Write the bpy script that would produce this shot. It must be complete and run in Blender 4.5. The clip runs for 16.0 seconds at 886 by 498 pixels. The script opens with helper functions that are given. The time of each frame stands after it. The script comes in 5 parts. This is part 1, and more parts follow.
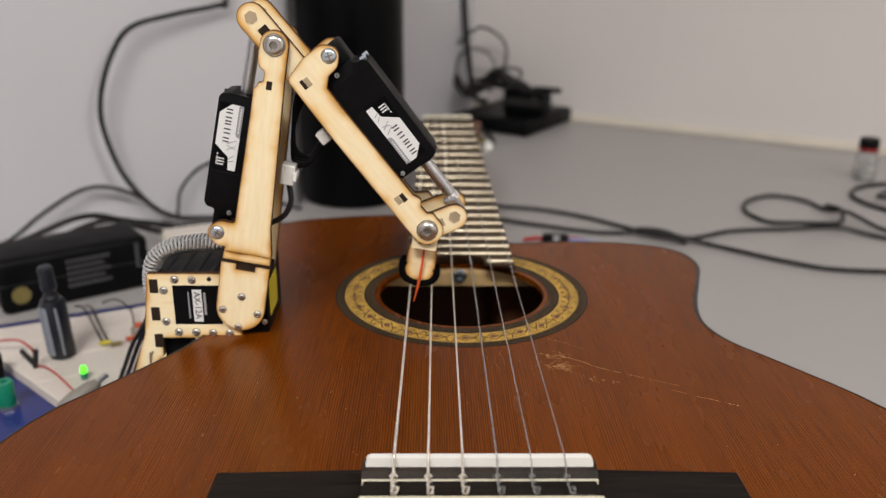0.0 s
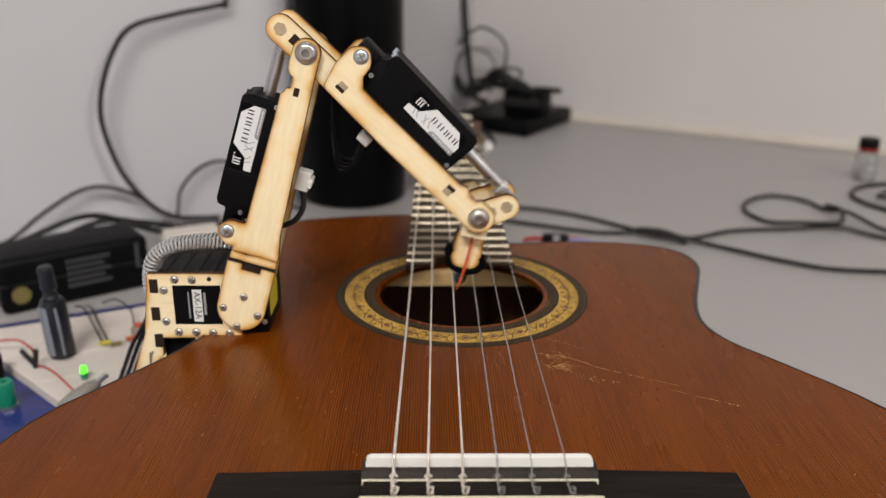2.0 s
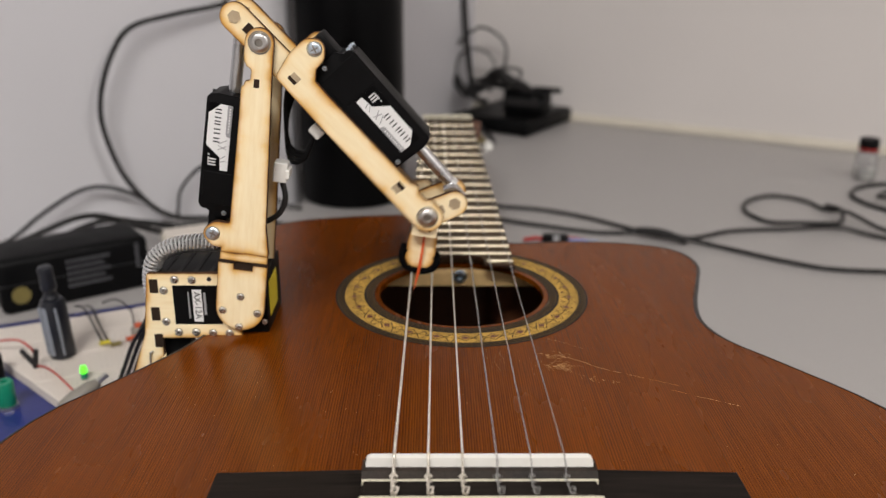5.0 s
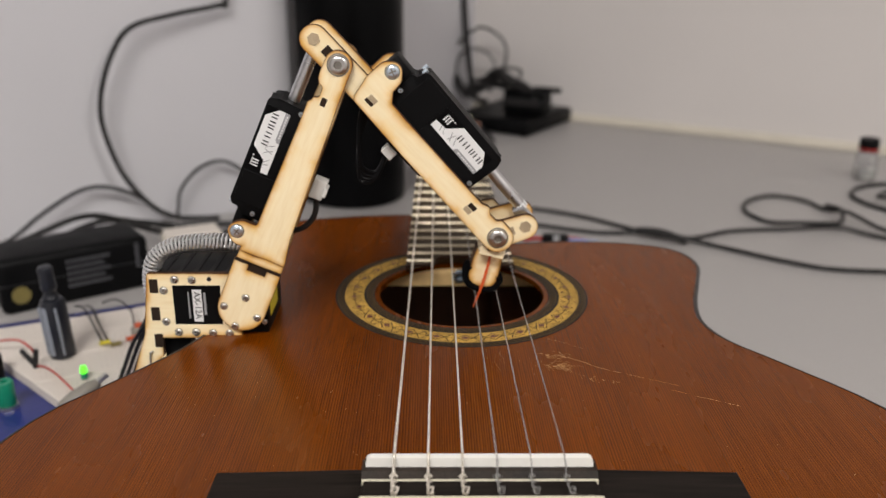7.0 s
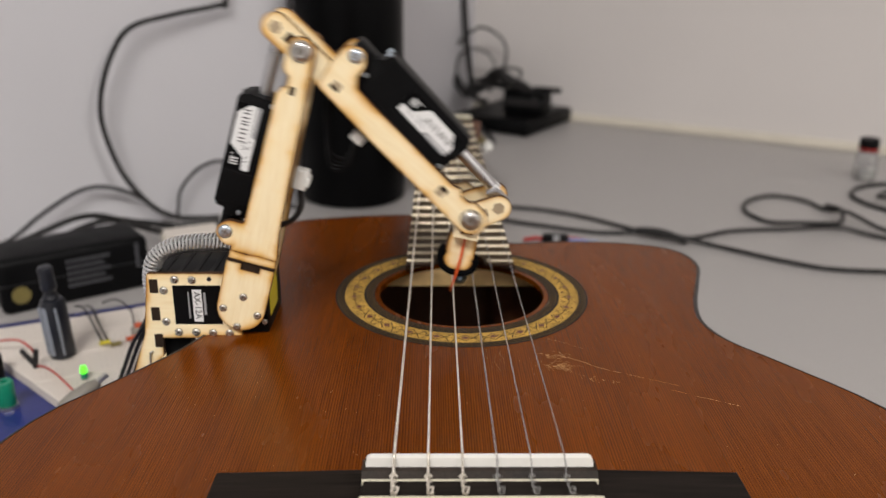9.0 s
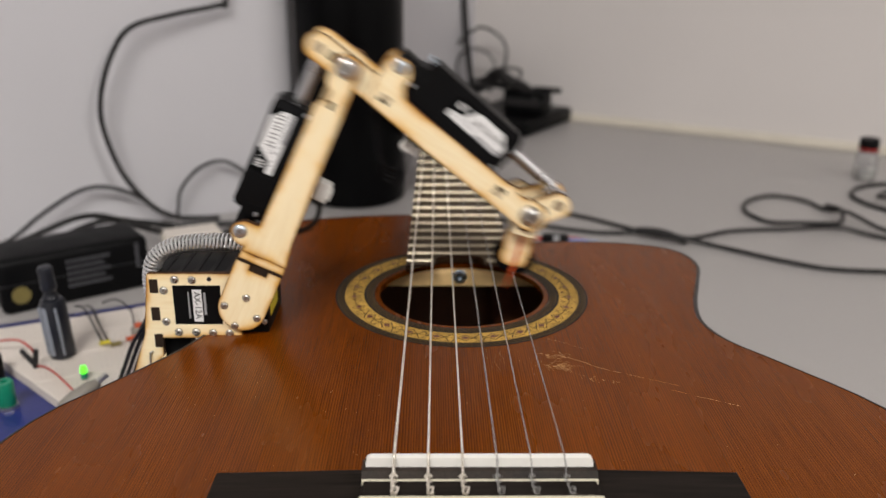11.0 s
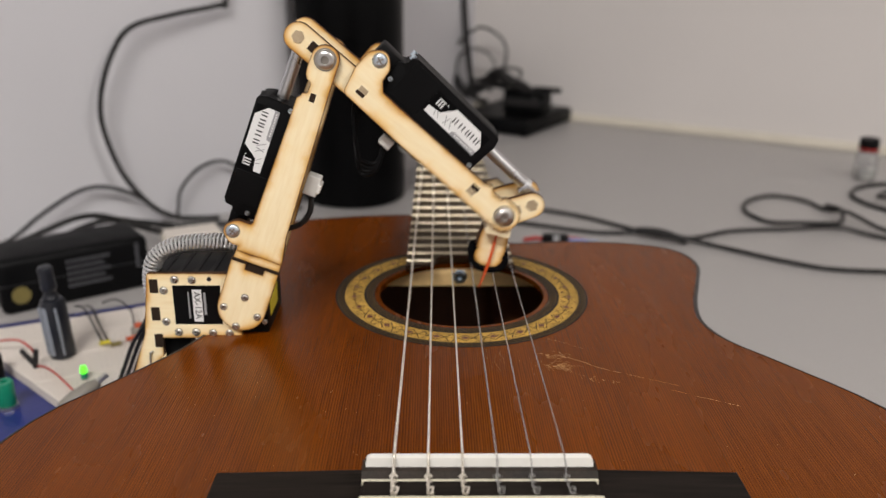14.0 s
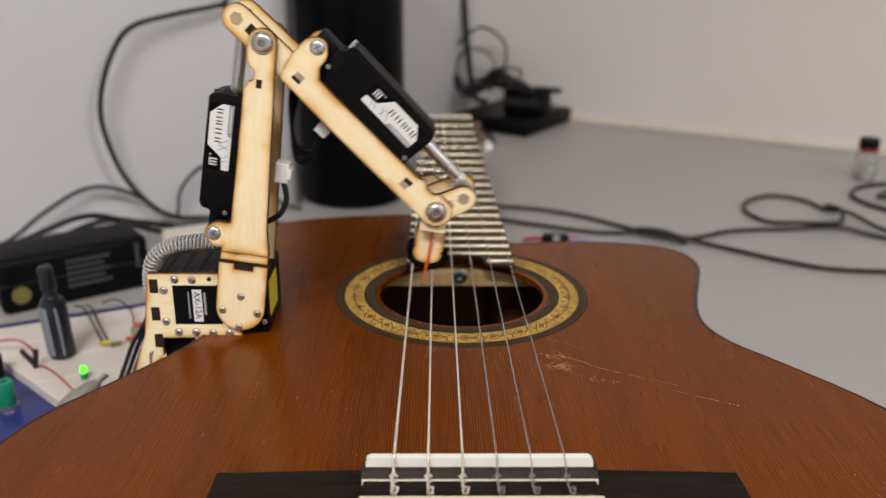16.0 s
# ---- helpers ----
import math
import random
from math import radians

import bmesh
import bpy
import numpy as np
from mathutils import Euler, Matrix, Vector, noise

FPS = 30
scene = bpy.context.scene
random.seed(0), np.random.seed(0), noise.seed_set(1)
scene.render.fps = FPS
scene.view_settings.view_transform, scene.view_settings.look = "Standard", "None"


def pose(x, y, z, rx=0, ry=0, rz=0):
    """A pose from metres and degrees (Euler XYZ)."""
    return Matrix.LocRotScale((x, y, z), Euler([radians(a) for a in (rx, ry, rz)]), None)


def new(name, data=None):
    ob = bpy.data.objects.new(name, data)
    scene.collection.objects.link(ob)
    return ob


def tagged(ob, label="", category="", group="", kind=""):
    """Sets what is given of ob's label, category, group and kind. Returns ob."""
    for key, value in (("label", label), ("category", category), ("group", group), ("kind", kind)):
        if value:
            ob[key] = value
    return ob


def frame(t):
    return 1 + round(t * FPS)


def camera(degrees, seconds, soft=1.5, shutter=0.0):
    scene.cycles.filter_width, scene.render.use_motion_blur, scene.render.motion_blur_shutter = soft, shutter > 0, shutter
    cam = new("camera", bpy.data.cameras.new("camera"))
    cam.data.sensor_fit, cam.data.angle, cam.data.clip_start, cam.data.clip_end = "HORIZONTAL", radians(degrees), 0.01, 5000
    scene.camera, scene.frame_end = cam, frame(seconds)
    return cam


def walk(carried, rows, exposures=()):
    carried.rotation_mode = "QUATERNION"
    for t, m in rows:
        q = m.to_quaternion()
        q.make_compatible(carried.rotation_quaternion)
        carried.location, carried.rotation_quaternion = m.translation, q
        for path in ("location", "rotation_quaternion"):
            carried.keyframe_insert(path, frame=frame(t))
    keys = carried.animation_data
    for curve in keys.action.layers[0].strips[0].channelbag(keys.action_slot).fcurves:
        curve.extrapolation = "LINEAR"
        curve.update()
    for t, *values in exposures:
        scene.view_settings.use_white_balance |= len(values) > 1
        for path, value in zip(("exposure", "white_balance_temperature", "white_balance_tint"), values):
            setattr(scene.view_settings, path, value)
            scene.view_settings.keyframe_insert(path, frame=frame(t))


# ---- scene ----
from mathutils import geometry

# camera on a fixed stand, close over the bridge, looking along the strings
cam = camera(54.0, 16.0, soft=1.2, shutter=0.9)
cam.data.dof.use_dof = True
cam.data.dof.focus_distance = 0.365
cam.data.dof.aperture_fstop = 8.2
EYE = pose(-0.0175, -0.2630, 0.2872, 70.34, -0.42, -0.73)
walk(cam, [(0.0, EYE), (16.0, EYE)], exposures=[(0.0, 0.0), (16.0, 0.0)])

# ---- world, lights ----
world = bpy.data.worlds.new("room_world")
world.use_nodes = True
world.node_tree.nodes["Background"].inputs["Color"].default_value = (0.6, 0.65, 0.7, 1)
world.node_tree.nodes["Background"].inputs["Strength"].default_value = 0.2
scene.world = world

TOP = 0.100          # height of the soundboard over the desk
CORNER = Vector((0.0576, 1.2756, 0.0))
ROOM = Matrix.Translation(CORNER) @ pose(0, 0, 0, 0, 0, -29.7)
CEILING = 1.95
PILLAR = Matrix.Translation((-0.1760, 0.6950, 0.0)) @ pose(0, 0, 0, 0, 0, 26.0)     # x along the face of the boxed-out wall, to its edge
# ceiling lamps out of view, assumed, to light the room
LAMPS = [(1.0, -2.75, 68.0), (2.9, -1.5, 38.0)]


def unseen_ceiling_lamp(x, y, power):
    lamp = bpy.data.lights.new("unseen_ceiling_lamp", "AREA")
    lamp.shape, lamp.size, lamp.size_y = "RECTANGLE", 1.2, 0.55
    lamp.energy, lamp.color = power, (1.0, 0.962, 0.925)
    ob = new("unseen_ceiling_lamp", lamp)
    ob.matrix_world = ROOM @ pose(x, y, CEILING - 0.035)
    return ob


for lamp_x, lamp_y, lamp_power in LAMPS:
    unseen_ceiling_lamp(lamp_x, lamp_y, lamp_power)


# ---- materials ----
class Nodes:
    """A small writer of node materials."""

    def __init__(self, name, rough=0.5, metal=0.0, coat=0.0, spec=0.5):
        self.mat = bpy.data.materials.new(name)
        self.mat.use_nodes = True
        self.tree = self.mat.node_tree
        self.bsdf = self.tree.nodes["Principled BSDF"]
        self.bsdf.inputs["Roughness"].default_value = rough
        self.bsdf.inputs["Metallic"].default_value = metal
        self.bsdf.inputs["Coat Weight"].default_value = coat
        self.bsdf.inputs["Specular IOR Level"].default_value = spec

    def node(self, kind, **values):
        n = self.tree.nodes.new(kind)
        for key, value in values.items():
            n.inputs[key].default_value = value
        return n

    def link(self, a, b):
        self.tree.links.new(a, b)

    def coords(self, scale=(1, 1, 1), rot=(0, 0, 0), kind="Object"):
        tc = self.node("ShaderNodeTexCoord")
        mp = self.node("ShaderNodeMapping")
        mp.inputs["Scale"].default_value = scale
        mp.inputs["Rotation"].default_value = rot
        self.link(tc.outputs[kind], mp.inputs["Vector"])
        return mp.outputs["Vector"]

    def noise(self, vec, scale, detail=4.0, rough=0.5, distort=0.0):
        n = self.node("ShaderNodeTexNoise", Scale=scale, Detail=detail, Roughness=rough, Distortion=distort)
        self.link(vec, n.inputs["Vector"])
        return n.outputs["Fac"]

    def ramp(self, fac, stops):
        n = self.node("ShaderNodeValToRGB")
        el = n.color_ramp.elements
        while len(el) < len(stops):
            el.new(0.5)
        for e, (at, col) in zip(el, stops):
            e.position = at
            e.color = (*col, 1) if len(col) == 3 else col
        self.link(fac, n.inputs["Fac"])
        return n.outputs["Color"]

    def mix(self, fac, a, b, mode="MIX"):
        n = self.node("ShaderNodeMix")
        n.data_type, n.blend_type = "RGBA", mode
        for sock, v in ((n.inputs[0], fac), (n.inputs[6], a), (n.inputs[7], b)):
            if isinstance(v, (int, float)):
                sock.default_value = v
            elif isinstance(v, tuple):
                sock.default_value = (*v, 1)
            else:
                self.link(v, sock)
        return n.outputs[2]

    def math(self, op, a, b=0.0):
        n = self.node("ShaderNodeMath")
        n.operation = op
        for sock, v in ((n.inputs[0], a), (n.inputs[1], b)):
            if isinstance(v, (int, float)):
                sock.default_value = v
            else:
                self.link(v, sock)
        return n.outputs[0]

    def color(self, sock):
        if isinstance(sock, tuple):
            self.bsdf.inputs["Base Color"].default_value = (*sock, 1)
        else:
            self.link(sock, self.bsdf.inputs["Base Color"])
        return self

    def roughness(self, sock):
        self.link(sock, self.bsdf.inputs["Roughness"])
        return self

    def bump(self, sock, strength=0.2, distance=0.0002):
        n = self.node("ShaderNodeBump", Strength=strength, Distance=distance)
        self.link(sock, n.inputs["Height"])
        self.link(n.outputs["Normal"], self.bsdf.inputs["Normal"])
        return self


def plain(name, col, rough=0.5, metal=0.0, vary=0.25, scale=60.0, coat=0.0, bump=0.1, distance=0.0002, spec=0.5):
    """A single-coloured surface with mottling, uneven gloss and fine relief."""
    n = Nodes(name, rough, metal, coat, spec)
    vec = n.coords()
    big = n.noise(vec, scale * 0.25, 3)
    fine = n.noise(vec, scale * 6, 3)
    dark = tuple(c * (1 - vary) for c in col)
    light = tuple(min(1.0, c * (1 + vary)) for c in col)
    n.color(n.ramp(n.math("ADD", n.math("MULTIPLY", big, 0.7), n.math("MULTIPLY", fine, 0.3)), [(0.3, dark), (0.7, light)]))
    n.roughness(n.ramp(big, [(0.3, (rough * 0.85,) * 3), (0.7, (min(1, rough * 1.15),) * 3)]))
    n.bump(fine, bump, distance)
    return n.mat


def cedar():
    """Straight-grained cedar soundboard under a satin lacquer; the grain runs along y."""
    n = Nodes("cedar", 0.3, coat=0.0, spec=0.23)
    n.bsdf.inputs["Specular Tint"].default_value = (1.0, 0.68, 0.32, 1)     # warm tint put into the reflections, so that they don't grey the cedar
    tc = n.node("ShaderNodeTexCoord")
    sep = n.node("ShaderNodeSeparateXYZ")
    n.link(tc.outputs["Object"], sep.inputs[0])
    drift = n.noise(n.coords((1, 0.05, 1)), 14, 2, 0.5)
    close = n.noise(n.coords((1, 0.012, 1)), 160, 3, 0.6)
    shifted = n.math("ADD", sep.outputs["X"], n.math("ADD", n.math("MULTIPLY", drift, 0.010), n.math("MULTIPLY", close, 0.0022)))
    saw = n.math("FRACT", n.math("MULTIPLY", shifted, 930.0))
    fine = n.noise(n.coords((1, 0.006, 1)), 1500, 3, 0.6)
    lines = n.math("ADD", n.math("MULTIPLY", saw, 0.64), n.math("MULTIPLY", fine, 0.36))
    broad = n.noise(n.coords((1, 0.015, 1)), 75, 4, 0.65)
    silk = n.noise(n.coords((1, 0.25, 1)), 24, 4, 0.6)
    base = n.ramp(lines, [(0.12, (0.038, 0.0076, 0.0002)), (0.32, (0.098, 0.0212, 0.0003)), (0.80, (0.190, 0.0440, 0.0005))])
    base = n.mix(n.math("MULTIPLY", broad, 0.35), base, (0.086, 0.0188, 0.0004), "MIX")
    band = n.noise(n.coords((1, 0.02, 1)), 26, 4, 0.65)
    base = n.mix(0.75, base, n.ramp(band, [(0.30, (0.66, 0.60, 0.56)), (0.5, (1.0, 1.0, 1.0)), (0.70, (1.20, 1.23, 1.26))]), "MULTIPLY")
    base = n.mix(0.25, base, n.ramp(silk, [(0.3, (0.70, 0.66, 0.62)), (0.7, (1.18, 1.18, 1.18))]), "MULTIPLY")
    pore = n.noise(n.coords((1, 0.03, 1)), 1250, 2, 0.6)
    base = n.mix(0.5, base, n.ramp(pore, [(0.33, (0.60, 0.56, 0.54)), (0.5, (1.0, 1.0, 1.0)), (0.68, (1.28, 1.28, 1.25))]), "MULTIPLY")
    speck = n.noise(n.coords((1, 0.3, 1)), 1500, 1, 0.3)
    base = n.mix(n.math("GREATER_THAN", speck, 0.82), base, (0.30, 0.15, 0.06))
    n.color(base)
    n.roughness(n.ramp(silk, [(0.3, (0.22,) * 3), (0.7, (0.30,) * 3)]))
    n.bump(lines, 0.12, 0.0001)
    return n.mat


def scorched_ply():
    """Laser-cut birch plywood: pale face, brown scorch along the cuts."""
    n = Nodes("birch_plywood", 0.5, spec=0.35)
    vec = n.coords((0.12, 1, 1))
    grain = n.noise(vec, 420, 4, 0.6)
    figure = n.noise(n.coords((0.25, 1, 1)), 75, 3, 0.6)
    blot = n.noise(n.coords(), 150, 4, 0.7)
    patch = n.noise(n.coords(), 42, 2, 0.5)
    face = n.ramp(grain, [(0.3, (0.835, 0.685, 0.425)), (0.55, (0.88, 0.75, 0.50)), (0.8, (0.905, 0.785, 0.545))])
    face = n.mix(0.5, face, n.ramp(figure, [(0.35, (0.95, 0.93, 0.89)), (0.6, (1.05, 1.05, 1.05))]), "MULTIPLY")
    attr = n.node("ShaderNodeAttribute")
    attr.attribute_name = "scorch"
    near = attr.outputs["Fac"]

    def clamp(sock):
        return n.math("MAXIMUM", n.math("MINIMUM", sock, 1.0), 0.0)

    # smoke stain of uneven width, then the toasted rim, then the charred line at the cut
    spread = clamp(n.math("MULTIPLY", n.math("SUBTRACT", n.math("ADD", n.math("MULTIPLY", patch, 0.75), n.math("MULTIPLY", blot, 0.25)), 0.40), 5.0))
    falloff = n.math("SUBTRACT", 2.3, n.math("MULTIPLY", spread, 1.5))
    stain = n.math("MULTIPLY", n.math("POWER", near, falloff), n.math("ADD", 0.45, n.math("MULTIPLY", spread, 0.55)))
    col = n.mix(clamp(n.math("MULTIPLY", stain, n.math("ADD", 0.62, n.math("MULTIPLY", blot, 0.9)))), face, n.ramp(blot, [(0.35, (0.66, 0.33, 0.040)), (0.65, (0.82, 0.52, 0.130))]))
    toast = n.math("MULTIPLY", n.math("POWER", near, n.math("ADD", n.math("MULTIPLY", falloff, 2.2), 0.6)), n.math("ADD", 0.40, n.math("MULTIPLY", spread, 0.6)))
    col = n.mix(clamp(toast), col, n.ramp(blot, [(0.35, (0.22, 0.068, 0.008)), (0.65, (0.46, 0.19, 0.032))]))
    rim = clamp(n.math("MULTIPLY", n.math("SUBTRACT", near, 0.86), 7.0))
    col = n.mix(n.math("MULTIPLY", rim, 0.85), col, (0.060, 0.022, 0.007))
    n.color(col)
    n.bump(grain, 0.12, 0.0001)
    return n.mat


def burnt_edge():
    n = Nodes("burnt_ply_edge", 0.75, spec=0.25)
    layers = n.noise(n.coords((0.2, 6, 0.2)), 160, 2, 0.4)
    n.color(n.ramp(layers, [(0.35, (0.022, 0.010, 0.005)), (0.6, (0.085, 0.036, 0.012))]))
    n.bump(layers, 0.4, 0.0002)
    return n.mat


def rosewood():
    n = Nodes("dark_rosewood", 0.6, spec=0.10)
    g = n.noise(n.coords((0.05, 1, 1)), 500, 4, 0.6)
    b = n.noise(n.coords((0.2, 1, 1)), 60, 3, 0.6)
    col = n.ramp(g, [(0.3, (0.006, 0.0045, 0.0036)), (0.6, (0.015, 0.011, 0.009)), (0.8, (0.034, 0.024, 0.018))])
    n.color(n.mix(0.5, col, n.ramp(b, [(0.3, (0.6,) * 3), (0.7, (1.4,) * 3)]), "MULTIPLY"))
    n.bump(g, 0.25, 0.0002)
    return n.mat


def wound_string():
    n = Nodes("silver_wound_string", 0.42, 1.0)
    wave = n.node("ShaderNodeTexWave", Scale=900.0)
    wave.bands_direction = "Y"
    n.link(n.coords(), wave.inputs["Vector"])
    n.color(n.ramp(wave.outputs["Fac"], [(0.2, (0.55, 0.50, 0.42)), (0.8, (0.97, 0.93, 0.84))]))
    n.bump(wave.outputs["Fac"], 0.6, 0.0002)
    return n.mat


def wall_paint(name, col):
    n = Nodes(name, 0.8, spec=0.2)
    vec = n.coords()
    roll = n.noise(vec, 260, 4, 0.55)
    big = n.noise(vec, 2.2, 3, 0.5)
    n.color(n.ramp(big, [(0.3, tuple(c * 0.96 for c in col)), (0.7, tuple(c * 1.03 for c in col))]))
    n.bump(roll, 0.12, 0.0006)
    return n.mat


def laminate():
    n = Nodes("grey_desk_laminate", 0.42, spec=0.4)
    vec = n.coords()
    fine = n.noise(vec, 900, 2, 0.5)
    big = n.noise(vec, 5, 4, 0.6)
    col = n.ramp(fine, [(0.3, (0.345, 0.328, 0.320)), (0.7, (0.405, 0.388, 0.380))])
    n.color(n.mix(0.25, col, n.ramp(big, [(0.3, (0.82,) * 3), (0.7, (1.1,) * 3)]), "MULTIPLY"))
    n.roughness(n.ramp(big, [(0.3, (0.36,) * 3), (0.7, (0.5,) * 3)]))
    n.bump(fine, 0.08, 0.0003)
    return n.mat


def glass(name, tint, rough=0.03, clear=1.0):
    n = Nodes(name, rough)
    n.bsdf.inputs["Transmission Weight"].default_value = clear
    n.bsdf.inputs["IOR"].default_value = 1.4
    n.color(tint)
    return n.mat


def glowing(name, col, strength):
    n = Nodes(name, 0.4)
    n.color(col)
    n.bsdf.inputs["Emission Color"].default_value = (*col, 1)
    n.bsdf.inputs["Emission Strength"].default_value = strength
    return n.mat


M = dict(
    cedar=cedar(), ply=scorched_ply(), edge=burnt_edge(), rosewood=rosewood(), wound=wound_string(),
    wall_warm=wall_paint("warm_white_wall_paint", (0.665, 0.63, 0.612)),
    # side wall and pillar, toned cooler and darker than the north wall
    wall_cool=wall_paint("cool_wall_tone", (0.558, 0.55, 0.574)),
    ceiling=wall_paint("white_ceiling", (0.8, 0.8, 0.79)),
    carpet=plain("grey_floor", (0.16, 0.16, 0.17), 0.9, vary=0.3, scale=40),
    desk=laminate(),
    skirting=plain("cream_skirting", (0.68, 0.63, 0.54), 0.6, vary=0.08),
    nylon=glass("clear_nylon", (0.72, 0.71, 0.70), 0.22, 0.88),
    ridge=plain("worn_rosewood", (0.024, 0.0175, 0.0135), 0.6, vary=0.7, scale=160, spec=0.2),
    knot=plain("dull_string_knot", (0.52, 0.47, 0.40), 0.45, vary=0.3, scale=300),
    char=plain("charred_wood", (0.022, 0.0125, 0.0075), 0.7, vary=0.5, scale=300, spec=0.2),
    stain=plain("stained_birch", (0.40, 0.31, 0.20), 0.6, vary=0.3, scale=400),
    bone=plain("white_bone", (0.80, 0.78, 0.73), 0.35, vary=0.04, scale=90),
    bone_strip=plain("ivory_strip", (0.66, 0.62, 0.48), 0.45, vary=0.1, scale=90),
    mahogany=plain("brown_mahogany", (0.10, 0.036, 0.016), 0.4, vary=0.35, scale=70),
    spruce=plain("pale_inner_wood", (0.86, 0.59, 0.27), 0.6, vary=0.15, scale=50),
    inner=plain("bare_inner_wood", (0.30, 0.165, 0.08), 0.7, vary=0.3, scale=30),
    binding=plain("black_binding", (0.012, 0.010, 0.010), 0.35, vary=0.3),
    fret=plain("nickel_fret", (0.57, 0.50, 0.37), 0.33, 1.0, vary=0.12, scale=200),
    fret_end=plain("dark_fretboard_end", (0.022, 0.0065, 0.0028), 0.45, vary=0.4, scale=80, spec=0.2),
    # one even brown, set lighter than the rosewood
    fretboard=plain("brown_fretboard", (0.050, 0.033, 0.018), 0.5, vary=0.4, scale=80, spec=0.12),
    steel=plain("bright_steel", (0.60, 0.59, 0.57), 0.30, 1.0, vary=0.12, scale=150),
    spring=plain("bright_spring_wire", (0.92, 0.92, 0.92), 0.34, 1.0, vary=0.1, scale=200),
    # darker steel, the shade of sockets and head outlines put into its colour
    socket=plain("shaded_screw_socket", (0.34, 0.32, 0.29), 0.40, 1.0, vary=0.2, scale=300),
    rod=plain("turned_steel_rod", (0.58, 0.58, 0.59), 0.27, 1.0, vary=0.12, scale=150),
    zinc=plain("blue_zinc_screw", (0.68, 0.78, 0.88), 0.30, 1.0, vary=0.15, scale=200),
    black=plain("black_plastic", (0.0034, 0.0034, 0.0038), 0.48, vary=0.3, scale=120, bump=0.2, spec=0.10),
    gloss_black=plain("satin_black_plastic", (0.0025, 0.0025, 0.0028), 0.32, vary=0.3, scale=30, spec=0.07),
    rubber=plain("black_rubber", (0.014, 0.013, 0.013), 0.5, vary=0.3, scale=100, spec=0.35),
    felt=plain("black_felt", (0.0035, 0.0035, 0.004), 0.95, vary=0.5, scale=700, bump=0.6, distance=0.0006, spec=0.03),
    white_plastic=plain("white_plastic", (0.75, 0.74, 0.70), 0.4, vary=0.06),
    label_white=plain("white_label", (0.72, 0.72, 0.72), 0.4, vary=0.05),
    label_grey=plain("grey_label", (0.30, 0.30, 0.31), 0.4, vary=0.08),
    faint_print=plain("faint_grey_print", (0.058, 0.058, 0.064), 0.5, vary=0.4),
    print_black=plain("black_print", (0.015, 0.015, 0.016), 0.5, vary=0.1),
    yellow=plain("yellow_label", (0.62, 0.52, 0.03), 0.45, vary=0.1),
    orange=plain("orange_pick_celluloid", (0.55, 0.085, 0.02), 0.35, vary=0.2),
    gold=plain("straw_rosette_veneer", (0.50, 0.30, 0.064), 0.5, vary=0.35, scale=400, spec=0.15),
    red=plain("red_rosette_veneer", (0.085, 0.013, 0.014), 0.45, vary=0.3),
    ring_dark=plain("black_rosette_veneer", (0.014, 0.011, 0.009), 0.5, vary=0.3, spec=0.15),
    ring_olive=plain("olive_rosette_veneer", (0.026, 0.015, 0.006), 0.5, vary=0.3, scale=300, spec=0.15),
    ring_tan=plain("tan_rosette_veneer", (0.105, 0.064, 0.023), 0.5, vary=0.3, scale=300, spec=0.15),
    scratch=plain("bare_cedar_scratch", (0.50, 0.26, 0.090), 0.7, vary=0.3, scale=500),
    blue=plain("blue_board_plastic", (0.018, 0.026, 0.15), 0.3, vary=0.15),
    breadboard=plain("cream_breadboard", (0.66, 0.60, 0.54), 0.5, vary=0.05),
    green=plain("green_binding_post", (0.004, 0.20, 0.11), 0.35, vary=0.15),
    led=glowing("green_led", (0.10, 0.9, 0.03), 1.6),
    cap=plain("dark_plug_sleeve", (0.0100, 0.0115, 0.0170), 0.3, vary=0.2),
    cap_grey=plain("grey_plug_side", (0.24, 0.26, 0.30), 0.4, vary=0.1),
    croc=plain("grey_clip_sleeve", (0.24, 0.22, 0.19), 0.5, vary=0.15),
    red_wire=plain("red_wire", (0.40, 0.02, 0.015), 0.4, vary=0.15),
    blue_wire=plain("light_blue_wire", (0.15, 0.25, 0.5), 0.4, vary=0.15),
    brass=plain("brass_seal", (0.20, 0.16, 0.05), 0.5, 0.0, vary=0.2),
    clear=glass("clear_bottle_plastic", (0.93, 0.94, 0.95), 0.08),
    # glow of the assumed ceiling panels
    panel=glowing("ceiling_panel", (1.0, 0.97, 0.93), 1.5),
)


# ---- mesh helpers ----
def part(name, bm, material, parent=None, label="", smooth=False, m=None):
    """Links a bmesh as one mesh object under a thing or a part."""
    me = bpy.data.meshes.new(name)
    bmesh.ops.recalc_face_normals(bm, faces=bm.faces)
    bm.to_mesh(me)
    bm.free()
    for mat in (material if isinstance(material, (list, tuple)) else [material]):
        me.materials.append(mat)
    if smooth:
        me.polygons.foreach_set("use_smooth", [True] * len(me.polygons))
        me.set_sharp_from_angle(angle=radians(38))
    ob = new(name, me)
    ob.parent = parent
    if m is not None:
        ob.matrix_basis = m
    if label:
        tagged(ob, label)
    return ob


def thing(name, label, category, m=None, group="", kind=""):
    ob = new(name)
    ob.empty_display_size = 0.01
    if m is not None:
        ob.matrix_basis = m
    return tagged(ob, label, category, group, kind)


